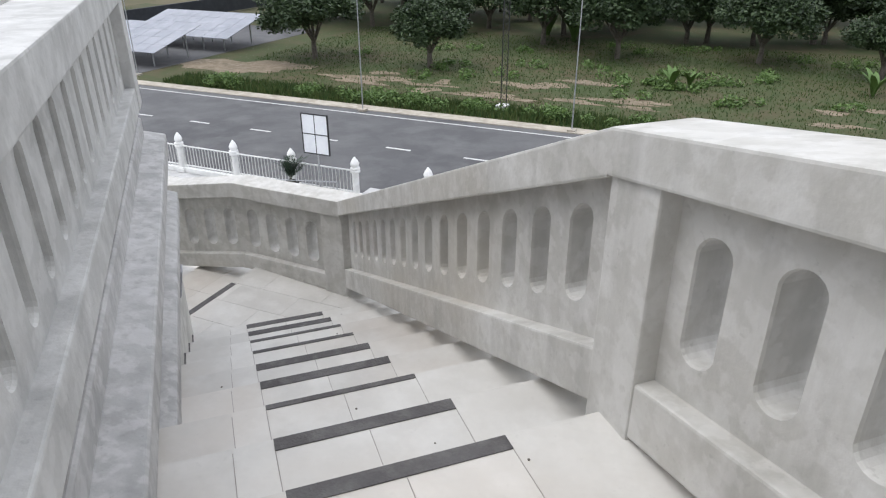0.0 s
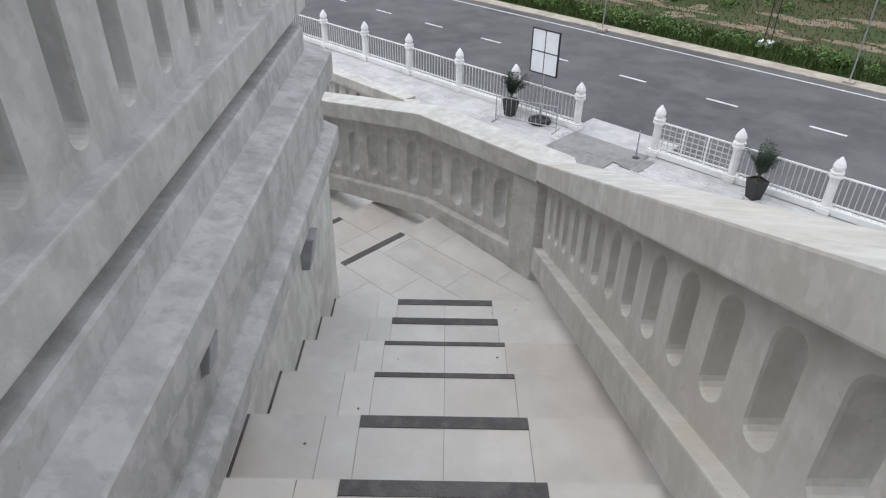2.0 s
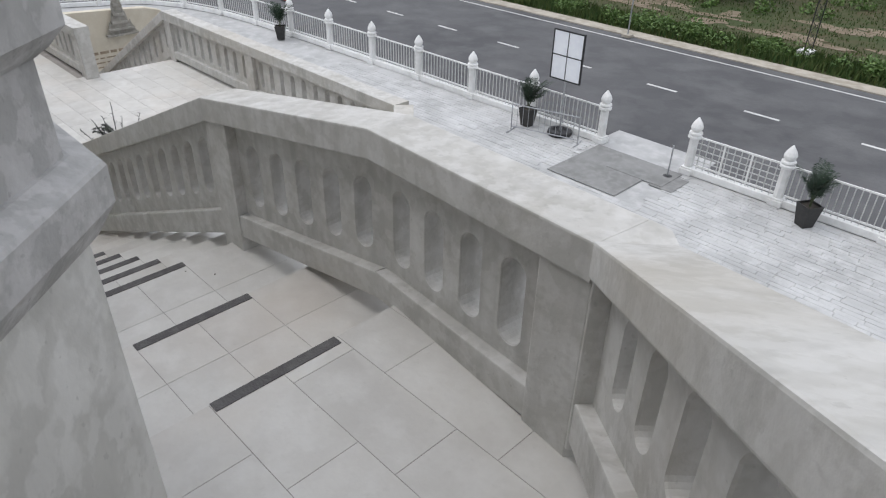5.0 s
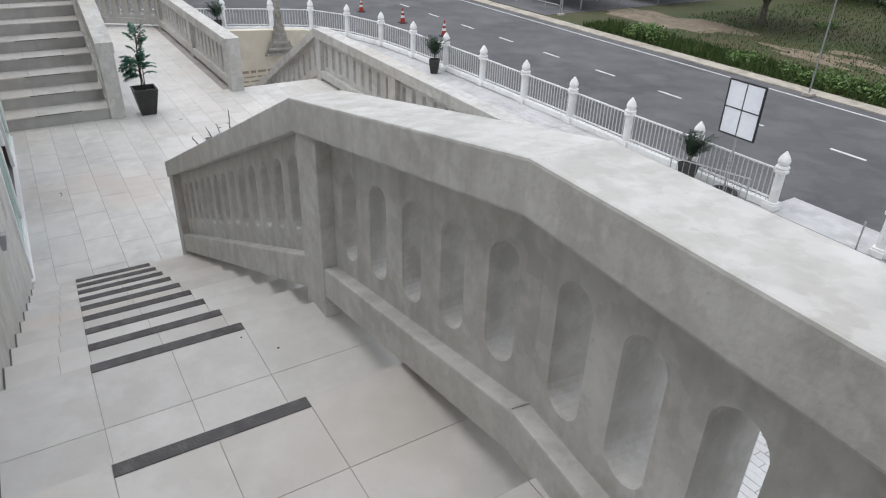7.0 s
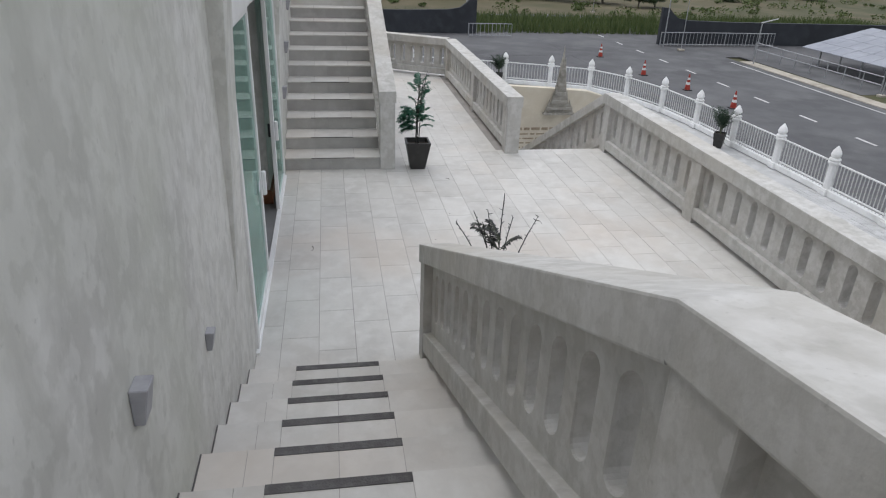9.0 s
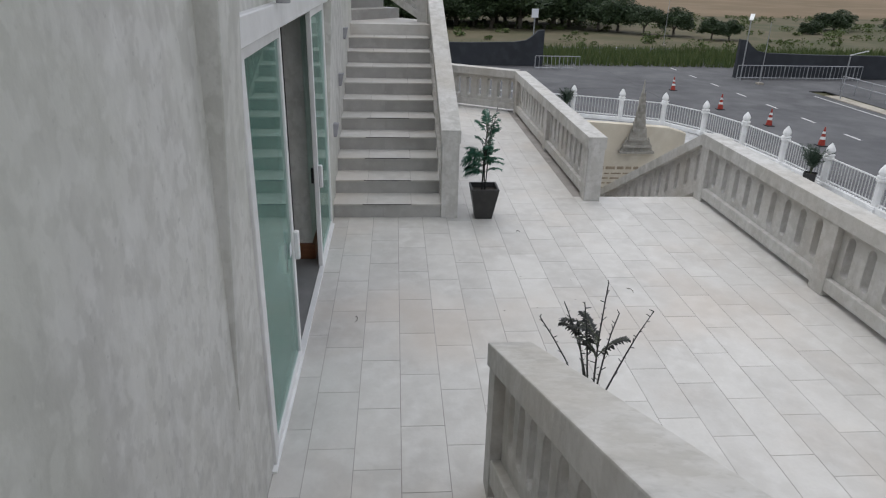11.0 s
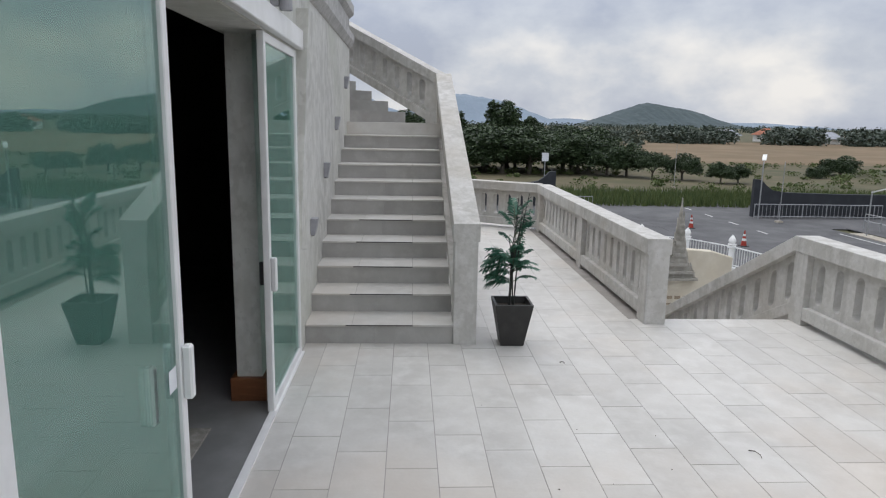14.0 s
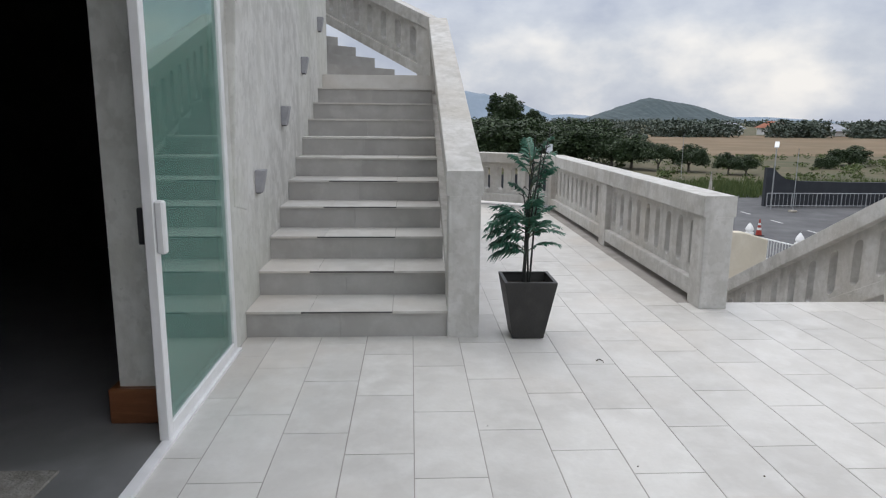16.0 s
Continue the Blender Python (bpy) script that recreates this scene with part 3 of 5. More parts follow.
# the wedge that closes the outer side of the bend
wedge = empty("balustrade_corner", "grey polished cement wedge at the bend of the stair balustrade", "balustrade", bend.x, bend.y, 1.82, G)
Y2 = Vector(((pB - bend).y, -(pB - bend).x)).normalized()
for nm, w, z0, z1, ap in (("top_rail", 0.22, 2.71 - 0.139, 2.7097, -0.018), ("panel", 0.19, 2.02, 2.57, 0.075), ("bottom_rail", 0.20, 1.84, 2.0, 0.002)):
    bm = bmesh.new()
    prism(bm, [bend + Y2 * ap, bend + YO * w, bend + (YO + Y2) * (w / 2 * 1.003), bend + Y2 * w], z0, z1)
    bm.transform(wedge.matrix_basis.inverted())
    part(nm, bm, M_PLASTER, wedge)

# far stairs, the mirror of the walked ones, with lower steps
RM, TM, MX = 0.172, 0.41, -13.14
mf = empty("stair_flight", "pale tiled stair flight rising from the terrace", "stairs", 0, 0, 0, "", "structure")


def PM(s, w):
    return Vector((MX - s, w))


for i in range(1, 11):
    top = i * RM
    slab("step", quad(PM, TM * (i - 1) + 0.012, TM * 11, WY, RY + 0.03), top - RM - 0.02, top - 0.003, M_GROUT, mf)
    for a, b in ((WY, 4.85), (4.85, 5.38), (5.38, RY + 0.03)):
        slab("tread_tile", quad(PM, TM * (i - 1) - 0.012, TM * i, a + 0.002, b - 0.002), top - 0.016, top, M_TILE, mf)
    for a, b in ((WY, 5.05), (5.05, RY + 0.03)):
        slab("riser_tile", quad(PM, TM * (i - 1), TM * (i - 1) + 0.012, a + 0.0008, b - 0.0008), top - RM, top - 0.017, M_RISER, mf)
    if i < 6:
        slab("nosing_strip", quad(PM, TM * (i - 1) - 0.0155, TM * (i - 1) - 0.0125, 4.80, 5.38), top - 0.012, top - 0.002, M_STRIP, mf)
zl = 11 * RM
ex = MX - TM * 10
slab("landing_slab", [(ex, WY), (ex, RY + 0.28), (ex - 0.75, RY + 0.28), C1 + N1 * 1.28 + UM * 0.1, C1 + UM * 0.1], zl - 0.5, zl, M_TILE, mf)


def PN(s, w):
    q = C1 + UM * (0.1 + s) + N1 * w
    return q


for i in range(1, 10):
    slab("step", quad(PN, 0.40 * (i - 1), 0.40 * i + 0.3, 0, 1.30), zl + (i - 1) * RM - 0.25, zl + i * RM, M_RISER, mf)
balustrade((MX + 0.03, RY + 0.03), (ex - 0.48, RY + 0.03), 1.07, 2.62, "grey polished cement balustrade of the far stairs", posts=(1, 1), height=0.95, thick=0.19, side=-1, gap=0.04, pitch=0.26, group="far balustrades", drop=(0.165, 0.0))
pm = Vector((ex - 0.46, RY + 0.03))
balustrade(pm, pm + UM * 3.9, 2.62, 2.62 + 3.9 * RM / 0.40, "grey polished cement balustrade of the far stairs", posts=(1, 1), height=0.85, side=-1, gap=0.08, group="far balustrades")

# ---- terrace ----
ter = empty("terrace_floor", "pale beige tiled terrace with thin dark joints", "floor", 0, 0, 0, "", "structure")
bm = bmesh.new()
prism(bm, [(-2.0, WY), (-3.2, 6.0), (-7.5, 9.45), (-13.92, 9.45), (-13.92, 7.85), (-19.6, 7.85), (-21.2, 5.4), (-21.2, WY)], -0.5, -0.0025)
part("terrace_slab", bm, M_GROUT, ter)
bm = bmesh.new()
prism(bm, [(-2.0, WY), (-3.2, 6.0), (-7.5, 9.44), (-13.93, 9.44), (-13.93, 7.84), (-19.6, 7.84), (-21.2, 5.4), (-21.2, WY)], GZ - 0.1, -0.5)
part("terrace_wall", bm, M_PLASTER, ter)

LABT = "grey polished cement terrace balustrade with slotted openings"
GT = "terrace balustrades"
balustrade((-13.74, 7.66), (-16.5, 7.66), 0.85, 0.85, LABT, height=0.85, side=-1, pitch=0.24, group=GT)
balustrade((-16.5, 7.66), (-19.45, 7.66), 0.85, 0.85, LABT, height=0.85, side=-1, posts=(0, 1), pitch=0.24, group=GT)
balustrade((-19.45, 7.66), (-21.0, 5.2), 0.85, 0.85, LABT, height=0.85, side=-1, posts=(0, 1), pitch=0.24, group=GT)
balustrade((-10.95, 9.22), (-13.92, 9.22), 0.87, 0.87, LABT, height=0.87, side=-1, pitch=0.29, group=GT)
balustrade((-7.6, 9.22), (-10.95, 9.22), 0.87, 0.87, LABT, height=0.87, side=-1, posts=(1, 0), pitch=0.29, group=GT)
balustrade((-4.2, 6.2), (-7.6, 9.22), 0.87, 0.87, LABT, height=0.87, side=-1, posts=(1, 0), pitch=0.29, group=GT)
# stairs going down from the terrace to the street, with their outer balustrade
ds = empty("stair_flight", "grey tiled stair flight going down to the street", "stairs", 0, 0, 0, "", "structure")
for i in range(1, 25):
    slab("step", [(-13.92 - 0.36 * (i - 1), 7.86), (-13.92 - 0.36 * i, 7.86), (-13.92 - 0.36 * i, 9.42), (-13.92 - 0.36 * (i - 1), 9.42)], -0.185 * i - 0.4, -0.185 * i, M_TILE, ds)
balustrade((-13.92, 9.22), (-17.8, 9.22), 0.87, 0.87 - 3.88 * 0.51, LABT, height=0.87, side=-1, posts=(0, 1), pitch=0.29, group=GT)
balustrade((-17.8, 9.22), (-21.6, 9.22), 0.87 - 3.88 * 0.51, 0.87 - 7.68 * 0.51, LABT, height=0.87, side=-1, posts=(0, 1), pitch=0.29, group=GT)


# ---- street, plaza and land ----
def sheet(name, x0, x1, y0, y1, z, mat, label="", thick=0.0, kind="structure"):
    bm = bmesh.new()
    if thick:
        box(bm, x0, x1, y0, y1, z - thick, z)
    else:
        bm.faces.new([bm.verts.new(p) for p in ((x0, y0, z), (x1, y0, z), (x1, y1, z), (x0, y1, z))])
    return tagged(part(name, bm, mat), label, kind=kind)


sheet("ground", -4500, 4500, -4500, 4500, GZ - 0.12, M_SCRUB, "dry scrubby land round the place")
sheet("road", -75, 60, 21.7, 33.1, GZ - 0.02, M_ASPHALT, "worn grey asphalt road", 0.05)
sheet("road_crossing", -66, -50, -60, 60, GZ - 0.024, M_ASPHALT, "worn grey asphalt cross road", 0.05)
sheet("road_apron", -75, -28, -60, 21.75, GZ - 0.03, M_ASPHALT, "worn grey asphalt apron", 0.05)
bm = bmesh.new()
prism(bm, [(30, -20), (30, 21.65), (-30, 21.3), (-34.5, 20.95), (-37.2, 20.2), (-39.3, 19.0), (-40.4, 17.0), (-43.2, 9.2), (-44, -20)], GZ - 0.07, GZ - 0.02)
tagged(part("pavement_plaza", bm, M_PAVEBED), "pale paved forecourt", kind="structure")
sheet("pavement_gateway", -12.2, -8.85, 21.0, 22.7, GZ - 0.008, M_PAVEBED, "pale concrete apron in the gateway", 0.03)
sheet("kerb_far", -48, 60, 33.1, 34.0, GZ + 0.03, M_KERB, "sandy concrete edge of the road", 0.12)
sheet("verge_ground", -48, 90, 34.0, 140, GZ + 0.01, M_GRASS, "rough grass with dry patches", 0.1)



# ---- sliding doors and the room behind ----
rm = 4.14
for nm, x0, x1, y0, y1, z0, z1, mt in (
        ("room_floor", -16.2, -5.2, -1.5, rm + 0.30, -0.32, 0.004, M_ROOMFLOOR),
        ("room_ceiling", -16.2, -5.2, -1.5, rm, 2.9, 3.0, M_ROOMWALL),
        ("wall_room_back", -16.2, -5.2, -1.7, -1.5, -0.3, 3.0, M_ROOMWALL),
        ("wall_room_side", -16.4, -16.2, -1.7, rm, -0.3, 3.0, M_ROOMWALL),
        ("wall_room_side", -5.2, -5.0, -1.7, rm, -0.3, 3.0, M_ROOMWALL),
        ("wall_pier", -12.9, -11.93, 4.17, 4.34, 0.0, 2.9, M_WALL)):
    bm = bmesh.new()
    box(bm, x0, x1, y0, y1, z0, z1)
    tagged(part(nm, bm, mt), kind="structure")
bm = bmesh.new()
box(bm, -12.9, -11.89, 4.13, 4.37, 0.004, 0.17)
bevel(bm, 0.006, 1)
tagged(part("baseboard", bm, M_WOODBASE), "brown wooden skirting round the inner pier", kind="structure")
bm = bmesh.new()
box(bm, -11.46, -10.2, 3.25, 4.12, 0.005, 0.018)
bevel(bm, 0.004, 1)
tagged(part("doormat", bm, M_DOORMAT), "grey woven doormat inside the open sliding door", "doormat")


def door_leaf(x0, x1, y, label, pull_x, glass=None):
    """A glazed leaf: stiles, rails, pane, pull and lock."""
    th = empty("sliding_door", label, "door", (x0 + x1) / 2, y, 0.0, "sliding doors")
    inv = th.matrix_basis.inverted()

    def piece(name, a, b, c, d, z0, z1, mat, bv=0.004, lab=""):
        bm = bmesh.new()
        box(bm, min(a, b), max(a, b), c, d, z0, z1)
        if bv:
            bevel(bm, bv, 1)
        bm.transform(inv)
        return part(name, bm, mat, th, lab)

    w = 0.055
    piece("stile", x0, x0 - w, y - 0.022, y + 0.022, 0.012, DZ - 0.005, M_FRAME)
    piece("stile", x1 + w, x1, y - 0.022, y + 0.022, 0.012, DZ - 0.005, M_FRAME)
    piece("rail", x0 - w, x1 + w, y - 0.020, y + 0.020, 0.014, 0.075, M_FRAME)
    piece("rail", x0 - w, x1 + w, y - 0.020, y + 0.020, DZ - 0.065, DZ - 0.006, M_FRAME)
    pane = piece("pane", x0 - w, x1 + w, y - 0.005, y + 0.005, 0.075, DZ - 0.065, glass or M_GLASS, 0, "greenish reflective glass pane")
    pane.visible_shadow = False
    piece("pull", pull_x - 0.022, pull_x + 0.022, y + 0.022, y + 0.06, 0.83, 1.05, M_FRAME, 0.008, "white door pull")
    piece("lock", pull_x - 0.012, pull_x + 0.012, y - 0.05, y - 0.022, 0.87, 1.02, M_BLACK, 0.003, "black lock plate")
    return th


door_leaf(-8.86, -10.05, 4.44, "white-framed sliding glass door, slid partly open", -10.025)
door_leaf(-8.86, -9.80, 4.385, "white-framed fixed glass door with a pale green film", -9.78, M_FILM)
door_leaf(-11.70, -12.86, 4.44, "white-framed sliding glass door, standing still beside the stairs", -11.725)
tube_bm = bmesh.new()
tube(tube_bm, [(-9.985 + dx, 4.40, z - 0.09) for dx, z in ((0.0, 1.13), (0.05, 1.14), (0.09, 1.12), (0.10, 1.08), (0.10, 0.98), (0.09, 0.94), (0.05, 0.92), (0.0, 0.93))], 0.011, n=8)
tagged(part("door_pull", tube_bm, M_FRAME), "white curved pull inside the sliding glass door", "door pull")
bm = bmesh.new()
box(bm, -9.985, -9.905, 4.4465, 4.4475, 0.89, 0.98)
tagged(part("sticker", bm, M_BOARD), "small white sticker on the glass beside the lock", "sticker")
bm = bmesh.new()
box(bm, -12.98, -8.585, WY, WY + 0.055, 2.45, 2.595)
bevel(bm, 0.006, 1)
tagged(part("door_trim", bm, M_FRAME), "white boxed door header over the sliding doors", kind="structure")
bm = bmesh.new()
box(bm, -8.86, -8.78, WY - 0.16, WY + 0.02, 0.0, DZ)
bevel(bm, 0.004, 1)
tagged(part("door_trim", bm, M_FRAME), "white door frame", kind="structure")
bm = bmesh.new()
box(bm, -12.90, -8.72, WY - 0.02, WY + 0.028, 0.0, 0.016)
tagged(part("door_trim", bm, M_FRAME), "white aluminium door track", kind="structure")
# raised pilasters beside the doors, each tapering into the wall above the floor
def pilaster(x0, x1, z_top=2.765, d=0.10):
    bm = bmesh.new()
    prof = [(x0, z_top, d), (x0, 0.86, 0.004), (x1, 0.80, 0.004), (x1, z_top, d)]
    lo = [bm.verts.new((x, WY - 0.03, z)) for x, z, q in prof]
    hi = [bm.verts.new((x, WY + q, z)) for x, z, q in prof]
    bm.faces.new(lo), bm.faces.new(hi)
    for i in range(4):
        bm.faces.new([lo[i], lo[(i + 1) % 4], hi[(i + 1) % 4], hi[i]])
    bevel(bm, 0.008, 2)
    tagged(part("wall_pilaster", bm, M_WALL), "grey cement pilaster beside the glass doors", kind="structure")


pilaster(-8.17, -8.53)
pilaster(-12.99, -13.30)


# ---- wall lamps ----
def wedge_lamp(p, along, out, z, k_size=1.0):
    """Small square step light with a slanted hood."""
    th = empty("wall_lamp", "small grey square step light on the cement wall", "wall lamp", p.x, p.y, z, "step lights")
    bm = bmesh.new()
    a, o = Vector((along.x, along.y, 0)), Vector((out.x, out.y, 0))
    k = Vector((0, 0, 1))
    pts = []
    for zz, dep in ((-0.09, 0.045), (0.09, 0.08)):
        for s, q in ((-0.06, 0), (0.06, 0), (0.06, dep), (-0.06, dep)):
            pts.append(a * s + o * q + k * zz)
    hexa(bm, pts)
    bevel(bm, 0.005, 1)
    part("housing", bm, M_LAMP, th)
    bm = bmesh.new()
    hexa(bm, [a * s + o * q + k * zz for zz in (-0.097, -0.0905) for s, q in ((-0.045, 0.006), (0.045, 0.006), (0.045, 0.038), (-0.045, 0.038))])
    part("lens", bm, M_BLACK, th, "dark lamp lens")
    th.scale = (k_size, k_size, k_size)


AX = Vector((1, 0))
for x, z in ((-4.98, 2.09), (-6.04, 1.65), (-7.14, 1.17), (-13.6, 0.96), (-14.61, 1.40), (-15.71, 1.88), (-16.95, 2.42)):
    wedge_lamp(Vector((x, WY)), AX, SOUTH, z, 0.55 if x == -7.14 else 0.74 if x > -8 else 0.85)
for u, z, k in ((-0.63, 2.85, 0.95), (-1.87, 3.31, 0.6)):
    wedge_lamp(Vector(up2(u, W_IN)), U, V, z, k)

for x in (-9.72, -12.02):
    th = empty("wall_lamp", "grey cylindrical up-and-down light above the doors", "wall lamp", x, WY, 2.675, "door lights")
    th.scale = (0.6, 0.6, 0.6)
    bm = bmesh.new()
    box(bm, -0.045, 0.045, 0.0, 0.09, -0.09, 0.09)
    bevel(bm, 0.004, 1)
    part("bracket", bm, M_LAMP, th)
    bm = bmesh.new()
    lathe(bm, [(0.05, -0.125), (0.068, -0.13), (0.07, -0.12), (0.07, 0.12), (0.068, 0.13), (0.05, 0.125)], 0, 0.155, 20)
    part("housing", bm, M_LAMP, th)

# ---- potted palms ----
def palm_thing(m, fronds, tall, label, pot_h=0.37, top=0.165, foot=0.10, seed=1, lean=0.25, leaf=0.16, fmat=M_PALM):
    rnd = random.Random(seed)
    th = empty("potted_palm", label, "potted plant", group="")
    bm = bmesh.new()
    t = 0.014
    hexa(bm, [(-foot, -foot, 0), (foot, -foot, 0), (foot, foot, 0), (-foot, foot, 0), (-top, -top, pot_h), (top, -top, pot_h), (top, top, pot_h), (-top, top, pot_h)])
    bmesh.ops.delete(bm, geom=[f for f in bm.faces if all(v.co.z > pot_h - 0.01 for v in f.verts)], context="FACES_ONLY")
    hexa(bm, [(-foot + t, -foot + t, 0.02), (foot - t, -foot + t, 0.02), (foot - t, foot - t, 0.02), (-foot + t, foot - t, 0.02), (-top + t, -top + t, pot_h), (top - t, -top + t, pot_h), (top - t, top - t, pot_h), (-top + t, top - t, pot_h)])
    bmesh.ops.delete(bm, geom=[f for f in bm.faces if all(v.co.z > pot_h - 0.01 for v in f.verts)], context="FACES_ONLY")
    # rim
    for a, b in (((-top, -top), (top, -top + 0.02)), ((-top, top - 0.02), (top, top)), ((-top, -top + 0.02), (-top + 0.02, top - 0.02)), ((top - 0.02, -top + 0.02), (top, top - 0.02))):
        box(bm, a[0], b[0], a[1], b[1], pot_h, pot_h + 0.012)
    part("pot", bm, M_POT, th, "tapered square black pot")
    bm = bmesh.new()
    box(bm, -top + 0.022, top - 0.022, -top + 0.022, top - 0.022, pot_h - 0.07, pot_h - 0.05)
    part("soil", bm, M_SOIL, th)
    for i in range(fronds):
        bs, bl = bmesh.new(), bmesh.new()
        az = rnd.uniform(0, math.tau)
        L = tall * rnd.uniform(0.6, 1.0)
        ln = lean * rnd.uniform(0.3, 1.6)
        pts = []
        for k in range(9):
            q = k / 8
            r = ln * L * (q ** 2.2)
            pts.append(Vector((math.cos(az) * (0.02 + r), math.sin(az) * (0.02 + r), pot_h - 0.06 + L * (q - 0.22 * ln * q ** 3))))
        tube(bs, pts, 0.0065, 0.002, 5)
        side = Vector((-math.sin(az), math.cos(az), 0))
        for k in range(26):
            q = 0.38 + 0.62 * k / 25
            f = q * 8
            j = min(int(f), 7)
            p = pts[j].lerp(pts[j + 1], f - j)
            d = (pts[j + 1] - pts[j]).normalized()
            ll = leaf * (1.0 - 0.55 * abs(q - 0.62) / 0.4) * rnd.uniform(0.75, 1.1)
            for sg in (-1, 1):
                dr = (side * sg * 0.85 + d * 0.55 + Vector((0, 0, rnd.uniform(-0.25, 0.12)))).normalized()
                w = d * 0.009
                mid = p + dr * ll * 0.5
                tip = p + dr * ll - Vector((0, 0, ll * 0.18))
                a, b, c, e, g = p - w * 0.4, p + w * 0.4, mid + w, tip, mid - w
                vs = [bl.verts.new(v) for v in (a, b, c, e, g)]
                bl.faces.new(vs)
        stem = part("frond", bs, M_STEM, th)
        part("foliage", bl, fmat, stem)
    th.matrix_basis = m
    return th


def worn_palm(m, stems, label, hgt, pot_h=0.37, top=0.165, foot=0.10, seed=1, side_fronds=(), stub=0.02, fmat=M_PALM):
    """An artificial palm that has lost most of its leaves: bare stems with stubs, and a few leafy side fronds."""
    th = palm_thing(Matrix.Identity(4), 0, 0.5, label, pot_h, top, foot)
    rnd = random.Random(seed)
    z0 = pot_h - 0.06
    for i, (tx, ty, tz) in enumerate(stems):
        bs, bl = bmesh.new(), bmesh.new()
        b0 = Vector((rnd.uniform(-0.03, 0.03), rnd.uniform(-0.03, 0.03), z0))
        e = Vector((tx, ty, tz))
        pts = []
        for k in range(8):
            q = k / 7
            w = Vector((math.sin(q * 7 + i), math.cos(q * 6 + i), 0)) * 0.008 * q
            pts.append(Vector((b0.x + (e.x - b0.x) * q ** 1.6, b0.y + (e.y - b0.y) * q ** 1.6, z0 + (e.z - z0) * q)) + w)
        tube(bs, pts, 0.008, 0.003, 5)
        for k in range(18):
            q = 0.4 + 0.6 * k / 17
            f = q * 7
            j = min(int(f), 6)
            p = pts[j].lerp(pts[j + 1], f - j)
            a = rnd.uniform(0, math.tau)
            d = Vector((math.cos(a), math.sin(a), rnd.uniform(0.2, 0.9))).normalized()
            tube(bl, [p, p + d * stub * rnd.uniform(0.5, 1.5)], 0.0035, 0.002, 4)
        stem = part("stem", bs, M_TWIG, th)
        tagged(part("stub", bl, M_TWIG, stem), kind="stuff")
    for az, zb, L, ll, rise in side_fronds:
        bs, bl = bmesh.new(), bmesh.new()
        az = radians(az)
        out = Vector((math.cos(az), math.sin(az), 0))
        sd = Vector((-math.sin(az), math.cos(az), 0))
        pts = [Vector((0, 0, zb)) + out * L * q / 6 + Vector((0, 0, L * (rise * q / 6 - 0.75 * (q / 6) ** 2))) for q in range(7)]
        tube(bs, pts, 0.004, 0.0015, 5)
        for k in range(24):
            q = 0.12 + 0.88 * k / 23
            j = min(int(q * 6), 5)
            p = pts[j].lerp(pts[j + 1], q * 6 - j)
            d = (pts[j + 1] - pts[j]).normalized()
            for sg in (-1, 1):
                g = ll * rnd.uniform(0.7, 1.1) * (1.05 - 0.5 * q)
                dr = (sd * sg * 0.8 + d * 0.6 + Vector((0, 0, rnd.uniform(-0.4, 0.3)))).normalized()
                w = d * 0.007
                mid, tip = p + dr * g * 0.5, p + dr * g - Vector((0, 0, g * 0.25))
                bl.faces.new([bl.verts.new(x) for x in (p - w * 0.4, p + w * 0.4, mid + w, tip, mid - w)])
        stem = part("frond", bs, M_STEM, th)
        part("foliage", bl, fmat, stem)
    th.matrix_basis = m
    return th


prnd = random.Random(8)
FR = [(prnd.uniform(235, 300), prnd.uniform(0.50, 0.74), prnd.uniform(0.20, 0.27), prnd.uniform(0.12, 0.16), prnd.uniform(0.7, 1.2)) for i in range(11)]
FR += [(prnd.uniform(60, 120), prnd.uniform(0.55, 0.72), prnd.uniform(0.15, 0.28), 0.07, prnd.uniform(0.9, 1.3)) for i in range(3)]
FR += [(prnd.uniform(0, 360), prnd.uniform(0.62, 0.86), prnd.uniform(0.13, 0.18), 0.10, prnd.uniform(1.3, 1.9)) for i in range(7)]
FR += [(prnd.choice((80, 100, 60, 250, 270, 0, 180)), prnd.uniform(0.86, 1.12), prnd.uniform(0.12, 0.17), 0.09, prnd.uniform(1.6, 2.2)) for i in range(9)]
worn_palm(pose(-13.17, 6.25, 0.004), ((0.03, 0.10, 1.32), (-0.02, 0.02, 1.28), (0.05, 0.06, 1.22), (0.0, -0.04, 0.95), (-0.05, 0.04, 1.12)), "sparse artificial areca palm in a tapered black pot on the terrace", 1.0, seed=5, stub=0.035, side_fronds=FR)
worn_palm(pose(-8.5, 6.26, 0.004), ((0.0, 0.0, 1.35), (0.03, -0.12, 1.26), (-0.02, -0.19, 1.21), (0.0, -0.32, 1.16), (0.0, 0.28, 1.18), (0.05, 0.07, 1.2), (0.04, -0.15, 1.16)), "bare dead palm in a black pot behind the stair balustrade", 1.0, seed=11, stub=0.022, fmat=M_TWIG,
          side_fronds=((262, 1.02, 0.2, 0.06, 1.3), (280, 1.0, 0.16, 0.06, 1.5), (250, 0.92, 0.2, 0.08, 1.6), (300, 0.9, 0.18, 0.07, 1.8), (200, 0.95, 0.16, 0.07, 1.7), (80, 0.92, 0.14, 0.06, 1.6)))
palm_thing(pose(-19.9, 5.75, 0.004, 0, 0, 20), 8, 0.9, "palm in a black pot behind the far stairs", seed=3, lean=0.5)
